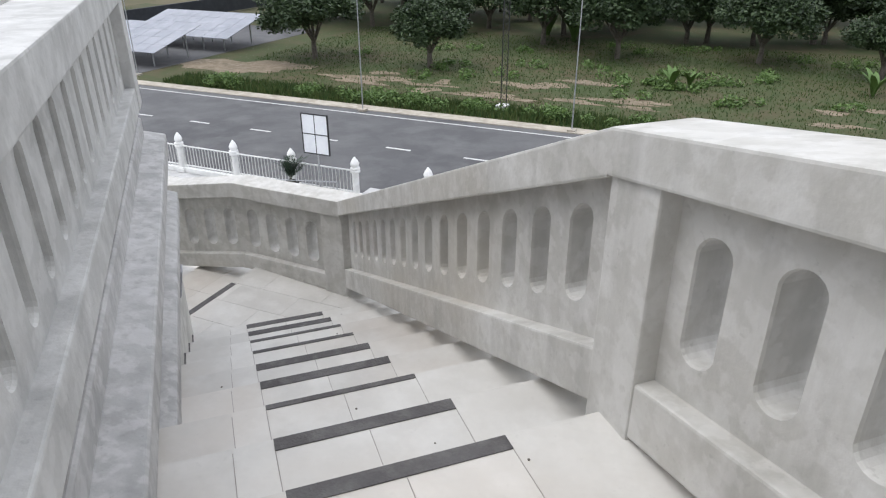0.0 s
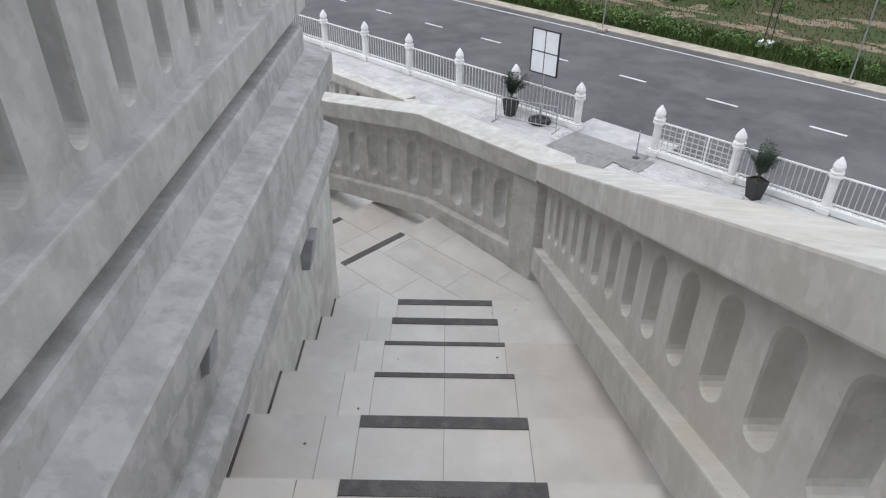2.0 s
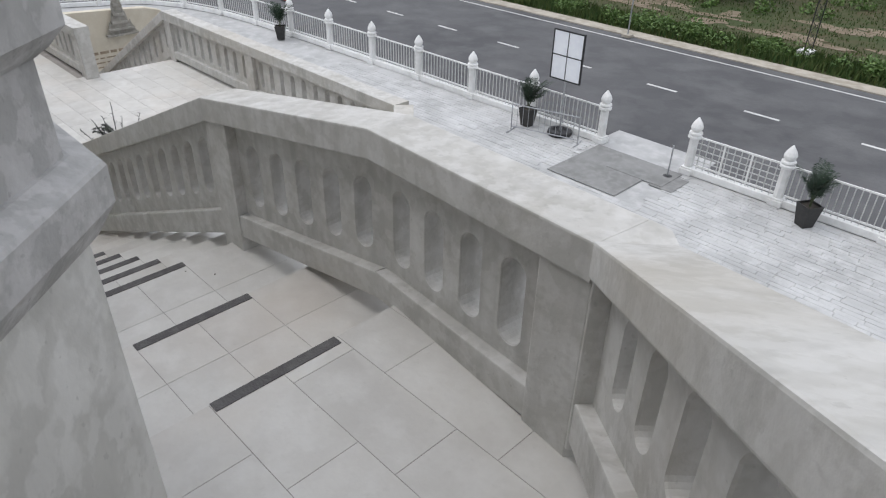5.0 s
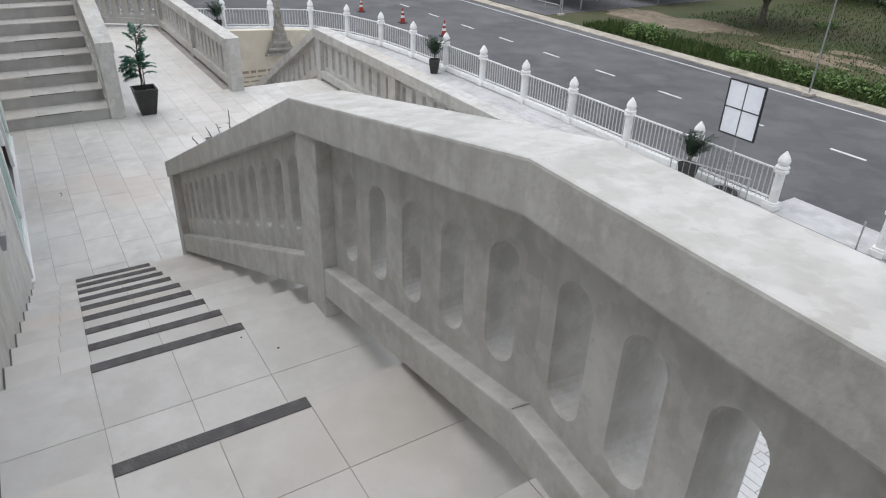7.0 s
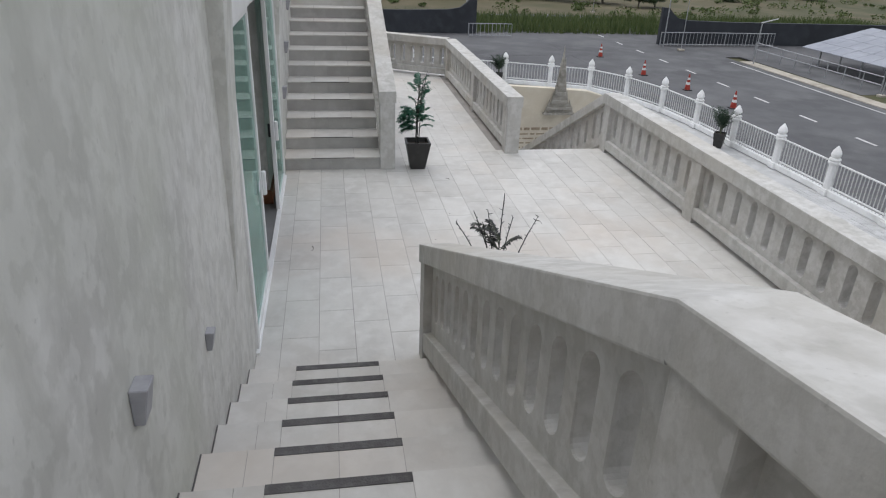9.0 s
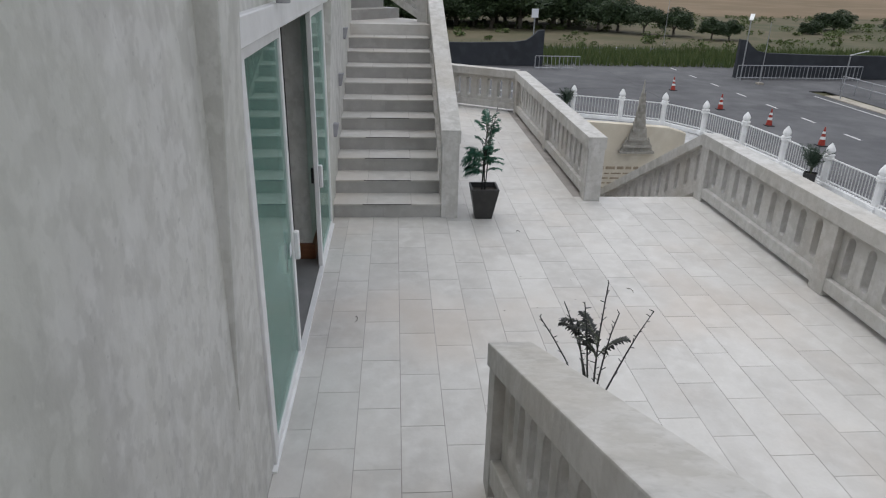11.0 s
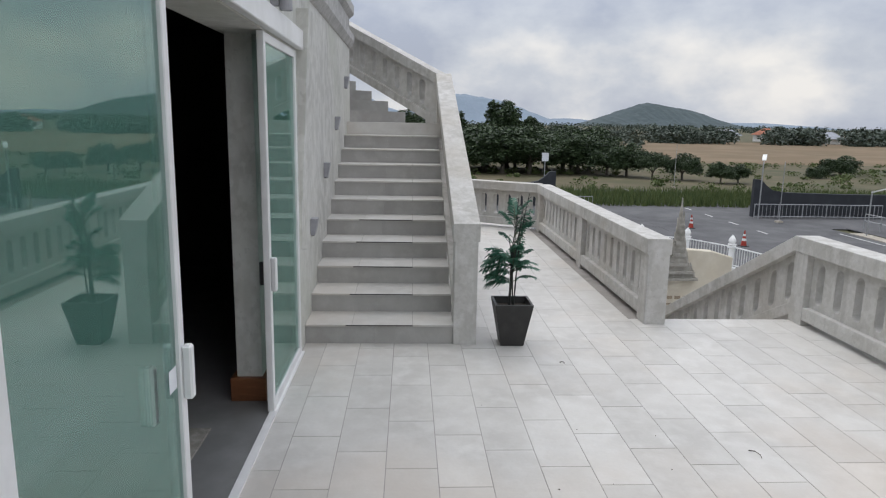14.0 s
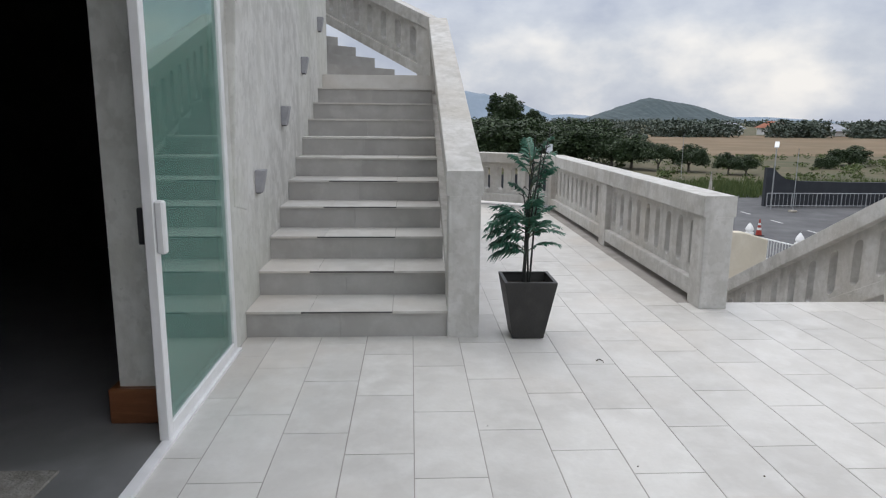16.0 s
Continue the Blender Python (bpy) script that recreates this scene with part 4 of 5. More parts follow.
big = palm_thing(pose(-14.47, 20.75, GZ + 0.004), 24, 1.15, "leafy dark green palm in a black pot beside the street fence", pot_h=0.58, top=0.22, foot=0.15, seed=21, lean=0.42, leaf=0.26, fmat=M_PALMDARK)
tagged(big, group="fence palms")
for x, y, a in ((-5.6, 20.8, 60), (-28.4, 20.4, 140), (-40.6, 14.2, 250)):
    copy_thing(big, pose(x, y, GZ + 0.004, 0, 0, a))

# ---- street fence ----
LINEF = [(4.4, 21.4), (1.65, 21.4), (-1.1, 21.4), (-3.88, 21.4), (-6.55, 21.4), (-9.1, 21.4), (-12.05, 21.4), (-14.8, 21.35), (-17.5, 21.3), (-20.3, 21.3), (-23.0, 21.25), (-25.8, 21.2), (-28.6, 21.1), (-31.4, 21.0), (-34.2, 20.7), (-36.8, 20.0), (-38.9, 18.8), (-39.9, 16.9), (-40.9, 14.6), (-41.8, 12.2), (-42.6, 9.6)]


def fence_post():
    th = empty("fence_post", "white fence post with a lotus-bud finial", "fence post", group="fence posts")
    bm = bmesh.new()
    box(bm, -0.18, 0.18, -0.18, 0.18, 0, 0.16)
    box(bm, -0.155, 0.155, -0.155, 0.155, 0.16, 0.22)
    bevel(bm, 0.01, 1)
    part("plinth", bm, M_WHITE, th)
    bm = bmesh.new()
    lathe(bm, [(0.125, 0.22), (0.13, 0.25), (0.13, 1.02), (0.14, 1.05)], n=8)
    part("shaft", bm, M_WHITE, th)
    bm = bmesh.new()
    lathe(bm, [(0.14, 1.05), (0.19, 1.08), (0.19, 1.14), (0.15, 1.17), (0.19, 1.21), (0.18, 1.25), (0.10, 1.27)], n=12)
    part("capital", bm, M_WHITE, th)
    bm = bmesh.new()
    lathe(bm, [(0.10, 1.26), (0.155, 1.33), (0.165, 1.40), (0.13, 1.50), (0.07, 1.59), (0.02, 1.66), (0.0, 1.69)][:-1], n=12)
    part("finial", bm, M_WHITE, th)
    return th


fp = fence_post()
fp.matrix_basis = pose(LINEF[0][0], LINEF[0][1], GZ)
for x, y in LINEF[1:]:
    copy_thing(fp, pose(x, y, GZ))
bar_me = None
for i, ((xa, ya), (xb, yb)) in enumerate(zip(LINEF, LINEF[1:])):
    if i == 5:
        continue                          # the gateway
    L = math.hypot(xb - xa, yb - ya) - 0.28
    ang = math.degrees(math.atan2(yb - ya, xb - xa))
    th = empty("railing", "white railing panel between the street fence posts", "fence", group="fence panels")
    th.matrix_basis = pose((xa + xb) / 2, (ya + yb) / 2, GZ, 0, 0, ang)
    bm = bmesh.new()
    box(bm, -L / 2, L / 2, -0.10, 0.10, 0, 0.20)
    bevel(bm, 0.012, 1)
    part("kerb", bm, M_WHITE, th)
    for z in (0.28, 1.10):
        bm = bmesh.new()
        box(bm, -L / 2, L / 2, -0.02, 0.02, z, z + 0.045)
        part("rail", bm, M_WHITE, th)
    if bar_me is None:
        bm = bmesh.new()
        box(bm, -0.012, 0.012, -0.012, 0.012, 0.20, 1.10)
        b0 = part("bar", bm, M_FRAMEGREY)
        bar_me = b0.data
        bpy.data.objects.remove(b0)
    nb = int(L / 0.15)
    if i == 4:
        # the panel beside the gateway is a grid
        nb = 12
        for z in (0.44, 0.60, 0.76, 0.94):
            bm = bmesh.new()
            box(bm, -L / 2, L / 2, -0.011, 0.011, z, z + 0.022)
            part("rung", bm, M_FRAMEGREY, th)
        for x in (-L / 6, L / 6):
            bm = bmesh.new()
            box(bm, x - 0.022, x + 0.022, -0.021, 0.021, 0.2, 1.1)
            part("stile", bm, M_WHITE, th)
    for kx in range(nb):
        ob = new("bar", bar_me)
        ob.parent = th
        ob.location = (-L / 2 + L * (kx + 0.5) / nb, 0, 0)

# ---- things on the forecourt ----
th = empty("sign_stand", "white four-pane notice board with a black frame on a pole", "sign", -13.3, 20.9, GZ)
for x0 in (-0.52, 0.012):
    for z0 in (1.78, 2.50):
        bm = bmesh.new()
        box(bm, x0, x0 + 0.508, -0.02, 0.02, z0, z0 + 0.69)
        part("board", bm, M_BOARD, th)
for x0, x1, z0, z1 in ((-0.56, -0.52, 1.74, 3.23), (0.52, 0.56, 1.74, 3.23), (-0.012, 0.012, 1.78, 3.19), (-0.52, 0.52, 1.74, 1.78), (-0.52, 0.52, 2.47, 2.50), (-0.52, 0.52, 3.19, 3.23)):
    bm = bmesh.new()
    box(bm, x0, x1, -0.03, 0.03, z0, z1)
    part("frame_bar", bm, M_BLACK, th, "black frame")
bm = bmesh.new()
tube(bm, [(0, 0.05, 0.05), (0, 0.05, 3.0)], 0.03, n=8)
part("pole", bm, M_STEEL, th)
bm = bmesh.new()
lathe(bm, [(0.36, 0.0), (0.40, 0.06), (0.38, 0.14), (0.25, 0.17), (0.2, 0.1)], 0, 0.05, 16)
part("base", bm, M_BLACK, th, "black round base")

th = empty("barrier", "grey steel crowd barrier round the notice board", "barrier", 0, 0, GZ)
ba, bb = Vector((-14.55, 20.04, 0)), Vector((-12.4, 20.67, 0))
for z in (0.15, 0.88):
    bm = bmesh.new()
    tube(bm, [ba + Vector((0, 0, z)), bb + Vector((0, 0, z))], 0.02)
    part("rail", bm, M_STEEL, th)
for i in range(13):
    bm = bmesh.new()
    q = ba.lerp(bb, i / 12)
    tube(bm, [q + Vector((0, 0, 0.0 if i in (0, 12) else 0.15)), q + Vector((0, 0, 0.9))], 0.02 if i in (0, 12) else 0.009, n=5)
    part("bar", bm, M_STEEL, th)
for q in (ba, bb):
    bm = bmesh.new()
    tube(bm, [q + Vector((0.06, -0.3, 0.03)), q, q + Vector((-0.06, 0.3, 0.03))], 0.02, n=6)
    part("foot", bm, M_STEEL, th)

for x0, x1, y0, y1, dz in ((-11.95, -9.70, 18.6, 21.2, 0.014), (-10.9, -9.1, 20.0, 21.15, 0.026), (-9.45, -8.75, 19.9, 20.9, 0.014)):
    bm = bmesh.new()
    box(bm, x0, x1, y0, y1, GZ, GZ + dz)
    bevel(bm, 0.004, 1)
    tagged(part("rubber_mat", bm, M_MAT), "flat grey rubber mat on the forecourt paving", "mat", "entrance mats")
th = empty("stanchion", "thin steel stanchion at the forecourt gateway", "stanchion", -9.35, 20.75, GZ)
bm = bmesh.new()
tube(bm, [(0, 0, 0), (0, 0, 0.95)], 0.022, n=8)
part("post", bm, M_STEEL, th)
bm = bmesh.new()
lathe(bm, [(0.17, 0), (0.17, 0.02), (0.03, 0.04)])
part("base", bm, M_BLACK, th)

# memorial wall at the foot of the outer stairs
th = empty("memorial_wall", "cream memorial wall with brown lettering and a carved stone tower", "memorial", -21.0, 10.0, GZ)
bm = bmesh.new()
outl = [(-2.6, 0), (2.15, 0), (2.15, 3.75), (1.7, 3.88), (0.6, 3.95), (-0.6, 4.02), (-1.6, 4.05), (-2.2, 3.98), (-2.5, 3.8), (-2.6, 3.5)]
fr = [bm.verts.new((0.0, y, z)) for y, z in outl]
bk = [bm.verts.new((-0.22, y, z)) for y, z in outl]
bm.faces.new(fr), bm.faces.new(bk)
for i in range(len(outl)):
    j = (i + 1) % len(outl)
    bm.faces.new([fr[i], fr[j], bk[j], bk[i]])
bevel(bm, 0.02, 1)
part("slab", bm, M_BEIGE, th)
rnd = random.Random(4)
for i in range(16):
    y = -2.2
    z = 2.85 - i * 0.12
    bm = bmesh.new()
    while y < 1.8:
        w = rnd.uniform(0.1, 0.34)
        box(bm, 0.0, 0.006, y, min(y + w, 1.85), z, z + (0.07 if i == 0 else 0.034))
        y += w + 0.05
    part("text_line", bm, M_INK, th, "line of brown lettering")
TIERS = ((0.42, 0.14), (0.34, 0.16), (0.22, 0.20), (0.15, 0.24), (0.10, 0.26), (0.06, 0.30))
for lev, (w, h) in enumerate(TIERS):
    z = 3.28 + sum(q[1] for q in TIERS[:lev])
    bm = bmesh.new()
    box(bm, -0.05, 0.10 + w * 0.12, 0.95 - w, 0.95 + w, z, z + h * 0.35)
    box(bm, -0.05, 0.08, 0.95 - w * 0.8, 0.95 + w * 0.8, z + h * 0.35, z + h)
    for s in (-1, 1):
        tube(bm, [(0.06, 0.95 + s * w * 0.86, z + h * 0.3), (0.06, 0.95 + s * w * 0.8, z + h * 1.5)], 0.04, 0.006, 6)
    part("tower_tier", bm, M_STONE, th, "carved grey stone tier")
bm = bmesh.new()
tube(bm, [(0.03, 0.95, 4.56), (0.03, 0.95, 5.0)], 0.05, 0.008, 8)
part("spire", bm, M_STONE, th, "carved grey stone spire")

# traffic cones
th = empty("traffic_cone", "orange traffic cone with white bands on the road", "traffic cone", -34.9, 24.9, GZ - 0.02, "road cones")
bm = bmesh.new()
box(bm, -0.19, 0.19, -0.19, 0.19, 0, 0.04)
part("base", bm, M_BLACK, th)
for z0, z1, mt in ((0.04, 0.28, M_ORANGE), (0.28, 0.40, M_WHITE), (0.40, 0.52, M_ORANGE), (0.52, 0.62, M_WHITE), (0.62, 0.80, M_ORANGE)):
    bm = bmesh.new()
    lathe(bm, [(0.15 * (1 - z0 / 0.95), z0), (0.15 * (1 - z1 / 0.95), z1)])
    part("cone_band", bm, mt, th)
th.scale = (1.1, 1.1, 1.1)
for x, y in ((-39.1, 24.6), (-43.3, 23.9), (-49.7, 23.6)):
    copy_thing(th, pose(x, y, GZ - 0.02))

# road markings
for i in range(-16, 12):
    x = -13.5 + i * 3.86
    bm = bmesh.new()
    box(bm, x - 0.62, x + 0.62, 27.52, 27.66, GZ - 0.02, GZ - 0.015)
    tagged(part("road_marking", bm, M_LINE), "faded white dash on the road", kind="structure")
sheet("road_marking_edge", -48, 60, 32.35, 32.47, GZ - 0.015, M_LINE, "faded white edge line")


# ---- land beyond the road ----
def patch(name, cx, cy, rx, ry, z, mat, label, seed):
    """An uneven patch of ground."""
    rnd = random.Random(seed)
    bm = bmesh.new()
    n = 22
    ph = [rnd.uniform(0, 6.28) for _ in range(3)]
    pts = []
    for k in range(n):
        a = math.tau * k / n
        r = 1 + 0.22 * math.sin(2 * a + ph[0]) + 0.2 * math.sin(3 * a + ph[1]) + 0.17 * math.sin(7 * a + ph[2])
        pts.append((cx + rx * r * math.cos(a), cy + ry * r * math.sin(a)))
    prism(bm, pts, z - 0.03, z)
    return tagged(part(name, bm, mat), label, kind="structure")


DIRT = (-33.2, 40.6, 4.6, 2.6)   # centre and radii of the bare soil
patch("dirt_patch", *DIRT, GZ + 0.016, M_DIRT, "bare sandy soil beside the road", 1)
dr = random.Random(4)
for i in range(26):
    patch("dirt_patch", dr.uniform(-24, 14), dr.uniform(38, 45), dr.uniform(0.5, 2.2), dr.uniform(0.3, 0.8), GZ + 0.014 + 0.0008 * i, M_DIRT, "bare sandy soil among the grass", 20 + i)
sheet("pavement_solar_yard", -50, -37.6, 34.2, 58, GZ + 0.03, M_ASPHALT, "grey paved solar yard", 0.06)
sheet("field_brown", -300, -128, 50, 420, GZ - 0.09, M_FIELD, "dry brown field in the distance")
sheet("field_grass_strip", -72, -59.6, -90, 70, GZ - 0.06, M_GRASS, "green grassy strip beyond the cross road", 0.05)


def blades(name, x0, x1, y0, y1, n, h, mat, label, seed):
    rnd = random.Random(seed)
    V_, F_ = [], []
    for i in range(n):
        x, y = rnd.uniform(x0, x1), rnd.uniform(y0, y1)
        if ((x - DIRT[0]) / DIRT[2]) ** 2 + ((y - DIRT[1]) / DIRT[3]) ** 2 < rnd.uniform(0.6, 1.2):
            continue
        a = rnd.uniform(0, math.tau)
        hh = h * rnd.uniform(0.4, 1.2)
        w = 0.03 * (1 + h)
        dx, dy = math.cos(a) * w, math.sin(a) * w
        lx, ly = rnd.uniform(-0.35, 0.35) * hh, rnd.uniform(-0.35, 0.35) * hh
        b = len(V_)
        V_ += [(x - dx, y - dy, GZ), (x + dx, y + dy, GZ), (x + lx, y + ly, GZ + hh)]
        F_.append((b, b + 1, b + 2))
    me = bpy.data.meshes.new(name)
    me.from_pydata(V_, [], F_)
    me.materials.append(mat)
    return tagged(new(name, me), label, name.replace("_", " "), kind="stuff")


blades("grass", -34, 40, 34.1, 36.6, 24000, 0.40, M_BLADE, "tall green grass along the road edge", 1)
blades("grass", -34, 40, 36.6, 62, 34000, 0.16, M_BLADE, "short dry grass under the trees", 2)
blades("grass", -71.5, -60.8, -10, 60, 22000, 0.8, M_TALLGRASS, "tall grass beyond the cross road", 3)


def leaf_cloud(bm_v, bm_f, c, r, n, size, rnd, flat=0.75):
    for i in range(n):
        while True:
            p = Vector((rnd.uniform(-1, 1), rnd.uniform(-1, 1), rnd.uniform(-1, 1)))
            if 0.35 < p.length < 1:
                break
        q = Vector(c) + Vector((p.x * r, p.y * r, p.z * r * flat))
        a = Vector((rnd.gauss(0, 1), rnd.gauss(0, 1), rnd.gauss(0, 0.6))).normalized()
        b = a.cross(Vector((rnd.gauss(0, 1), rnd.gauss(0, 1), rnd.gauss(0, 1)))).normalized()
        s = size * rnd.uniform(0.6, 1.3)
        k = len(bm_v)
        bm_v += [tuple(q - a * s), tuple(q + b * s * 0.5), tuple(q + a * s), tuple(q - b * s * 0.5)]
        bm_f.append((k, k + 1, k + 2, k + 3))


def tree(seed, height, spread, base=0.42, leaf=0.16, n_clump=34, per=150, trunk=0.22, mat=M_LEAF, label="dark green orchard tree with a spreading crown"):
    rnd = random.Random(seed)
    th = empty("tree", label, "tree", group="orchard trees")
    bt = bmesh.new()
    fork = height * 0.2
    tube(bt, [(0, 0, -0.1), (0.04, 0.02, fork * 0.6), (0.0, 0.05, fork)], trunk, trunk * 0.75, 8)
    V_, F_ = [], []
    tips = []
    for i in range(7):
        a = math.tau * i / 7 + rnd.uniform(-0.3, 0.3)
        r = spread * rnd.uniform(0.45, 0.72)
        e = Vector((math.cos(a) * r, math.sin(a) * r, height * rnd.uniform(0.5, 0.78)))
        m = Vector((math.cos(a) * r * 0.4, math.sin(a) * r * 0.4, fork + (e.z - fork) * 0.55))
        tube(bt, [(0, 0, fork * 0.9), m, e], trunk * 0.5, trunk * 0.12, 6)
        tips += [e, m.lerp(e, 0.6)]
    part("trunk", bt, M_BARK, th)
    for i in range(n_clump):
        if i < len(tips):
            c = tips[i]
        else:
            a, rr = rnd.uniform(0, math.tau), spread * math.sqrt(rnd.uniform(0, 1)) * 0.82
            dome = math.sqrt(max(0.0, 1 - (rr / spread) ** 2))
            c = Vector((math.cos(a) * rr, math.sin(a) * rr, height * (base + (0.88 - base) * dome * rnd.uniform(0.35, 1.0))))
        leaf_cloud(V_, F_, c, spread * rnd.uniform(0.2, 0.34), per, leaf, rnd)
    me = bpy.data.meshes.new("crown")
    me.from_pydata(V_, [], F_)
    me.materials.append(mat)
    cr = new("crown", me)
    cr.parent = th
    return th


low_tree = tree(7, 5.2, 3.6, base=0.12, n_clump=60, per=170)
protos = [tree(1, 6.6, 4.3, base=0.30, n_clump=70, per=200), tree(2, 5.0, 2.9, base=0.30, leaf=0.13, n_clump=60, per=190), tree(3, 6.4, 4.0, base=0.30, n_clump=72, per=200)]
spots = [(-29.6, 45.2), (-20.2, 45.6), (-8.6, 54.0), (1.2, 56.0), (8.5, 53.0), (16.0, 57.0), (-15.5, 58.0), (-25.5, 60.0), (-34.0, 62.0), (-3.0, 64.0), (6.0, 67.0), (14.0, 69.0), (-12.0, 70.0), (-21.0, 72.0), (-30.0, 75.0), (23.0, 62.0), (-41.0, 70.0), (24.0, 75.0), (2.0, 78.0), (-9.0, 81.0), (32.0, 68.0), (-38.0, 84.0)]
rnd = random.Random(9)
for i, (x, y) in enumerate(spots):
    m = pose(x, y, GZ, 0, 0, rnd.uniform(0, 360))
    if i < 3:
        protos[i].matrix_basis = m
    else:
        t = copy_thing(protos[i % 3], m)
        k = rnd.uniform(0.92, 1.2)
        t.scale = (k, k, k * rnd.uniform(0.9, 1.1))
for i in range(34):
    t = copy_thing(protos[i % 3], pose(-44 + (i % 17) * 5.6 + rnd.uniform(-1.5, 1.5), 66 + 13 * (i // 17) + rnd.uniform(-3, 3), GZ, 0, 0, rnd.uniform(0, 360)))
    k = rnd.uniform(0.95, 1.25)
    t.scale = (k, k, k)
low_tree.matrix_basis = pose(-112, 8, GZ)
# orchard row past the cross road, dwindling to the far end, and a taller stand behind it
for i in range(70):
    if i >= 46:
        y = -14.7 + 2.0 * (i - 46) + rnd.uniform(-0.8, 0.8)
        x, k, w = -105 + rnd.uniform(-2, 2), 1.1, 1.3
    elif i < 24:
        y = -16 + 2.62 * i + rnd.uniform(-0.8, 0.8)
        x = -98 + max(0.0, y - 28) * 0.8 + rnd.uniform(-2, 2)
        k = 1.05 if y < 27 else 1.05 - (y - 27) * 0.036
        w = 1.35 if y < 30 else 1.15
    else:
        y = -22 + 2.0 * (i - 24) + rnd.uniform(-1, 1)
        x = -122 - rnd.uniform(0, 18)
        k, w = (1.5 if y < 8 else 1.2), 1.1
    t = copy_thing(low_tree if i % 4 else protos[2], pose(x, y, GZ, 0, 0, rnd.uniform(0, 360)))
    k *= rnd.uniform(0.88, 1.1) * (1.0 if i % 4 else 0.8)
    t.scale = (k * w, k * w, k)
for x, y, k, h in ((-102, 67.5, 0.95, 0.62), (-96, 60.5, 0.5, 0.4), (-101, 77, 0.8, 0.55), (-108, 88, 0.9, 0.6)):
    t = copy_thing(low_tree, pose(x, y, GZ - 0.45, 0, 0, 40 * k))
    t.scale = (k, k, h)
tall = tree(14, 11.6, 3.4, base=0.40, leaf=0.22, n_clump=60, per=150, trunk=0.25, label="tall thin-crowned tree above the orchard")
tall.matrix_basis = pose(-118, 20.5, GZ)
t = copy_thing(tall, pose(-124, 26.5, GZ, 0, 0, 90))
t.scale = (0.62, 0.62, 0.76)
t = copy_thing(tall, pose(-122, 12.5, GZ, 0, 0, 200))
t.scale = (0.8, 0.8, 0.82)
# far belts of trees, with distance haze mixed into their leaf colour
V_, F_ = [], []
rnd = random.Random(31)
for i in range(1000):
    band = rnd.random()
    if band < 0.30:
        # clumps along the far edge of the brown field
        x = -262 - rnd.uniform(0, 60)
        y = 5 + (-x - 8) * (rnd.choice((0.38, 0.41, 0.46, 0.56, 0.60, 0.68, 0.72)) + rnd.uniform(-0.02, 0.02))
        s = rnd.uniform(2.0, 4.2)
    elif band < 0.62:
        x, s = -210 - rnd.uniform(0, 240), rnd.uniform(1.6, 3.0)
        y = 5 + (-x - 8) * rnd.uniform(0.0, 0.34)
    else:
        x, s = -620 - rnd.uniform(0, 500), rnd.uniform(3, 5.5)
        y = 5 + (-x - 8) * rnd.uniform(-0.05, 0.9)
    leaf_cloud(V_, F_, (x, y, GZ + s * 0.7), s * 1.3, 80, s * 0.22, rnd, 0.8)
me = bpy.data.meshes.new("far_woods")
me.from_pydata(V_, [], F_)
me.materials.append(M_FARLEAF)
tagged(new("far_woods", me), "belts of distant woods, dark green paled for haze", "woods", kind="stuff")
# bushes along the verge
V_, F_ = [], []
for i in range(64):
    x = -24 + i * 0.75 + rnd.uniform(-0.5, 0.5)
    if rnd.random() < 0.2:
        continue
    s = rnd.uniform(0.3, 0.65)
    leaf_cloud(V_, F_, (x, 35.0 + rnd.uniform(-0.5, 0.8), GZ + s * 0.5), s, 110, 0.085, rnd)
for i in range(40):
    x, y = rnd.uniform(-28, 16), rnd.uniform(41, 60)
    for k in range(4):
        s = rnd.uniform(0.25, 0.55)
        leaf_cloud(V_, F_, (x + rnd.uniform(-1, 1), y + rnd.uniform(-0.7, 0.7), GZ + s * 0.5), s, 60, 0.1, rnd)
for i in range(14):
    s = rnd.uniform(0.3, 0.55)
    leaf_cloud(V_, F_, (-3.4 + rnd.uniform(-2, 2), 45.2 + rnd.uniform(-0.9, 0.9), GZ + s * 0.5), s, 110, 0.1, rnd)
for bx, by, bs in ((-29.6, 34.9, 0.85), (-19.2, 35.1, 0.7), (-16.6, 35.0, 0.75), (-12.6, 35.2, 0.6), (-23.5, 35.2, 0.55), (-8.2, 35.1, 0.6)):
    for i in range(9):
        s = bs * rnd.uniform(0.45, 0.75)
        leaf_cloud(V_, F_, (bx + rnd.gauss(0, bs * 0.7), by + rnd.gauss(0, bs * 0.35), GZ + bs * rnd.uniform(0.3, 0.8)), s, 130, 0.08, rnd)
me = bpy.data.meshes.new("verge_bushes")
me.from_pydata(V_, [], F_)
me.materials.append(M_BUSH)
tagged(new("verge_bushes", me), "bright green low bushes along the road edge", "bushes", kind="stuff")
# low scrub scattered over the stubble past the cross road
V_, F_ = [], []
for i in range(150):
    x = rnd.uniform(-128, -74)
    y = rnd.uniform(2, 95)
    s = rnd.uniform(0.25, 0.7) * (1.6 if rnd.random() < 0.12 else 1.0)
    for k in range(3):
        leaf_cloud(V_, F_, (x + rnd.gauss(0, s), y + rnd.gauss(0, s * 2), GZ + s * 0.35), s, 36, 0.14, rnd, 0.6)
me = bpy.data.meshes.new("field_scrub")
me.from_pydata(V_, [], F_)
me.materials.append(M_TALLGRASS)
tagged(new("field_scrub", me), "low green scrub scattered over the stubble field", "scrub", kind="stuff")
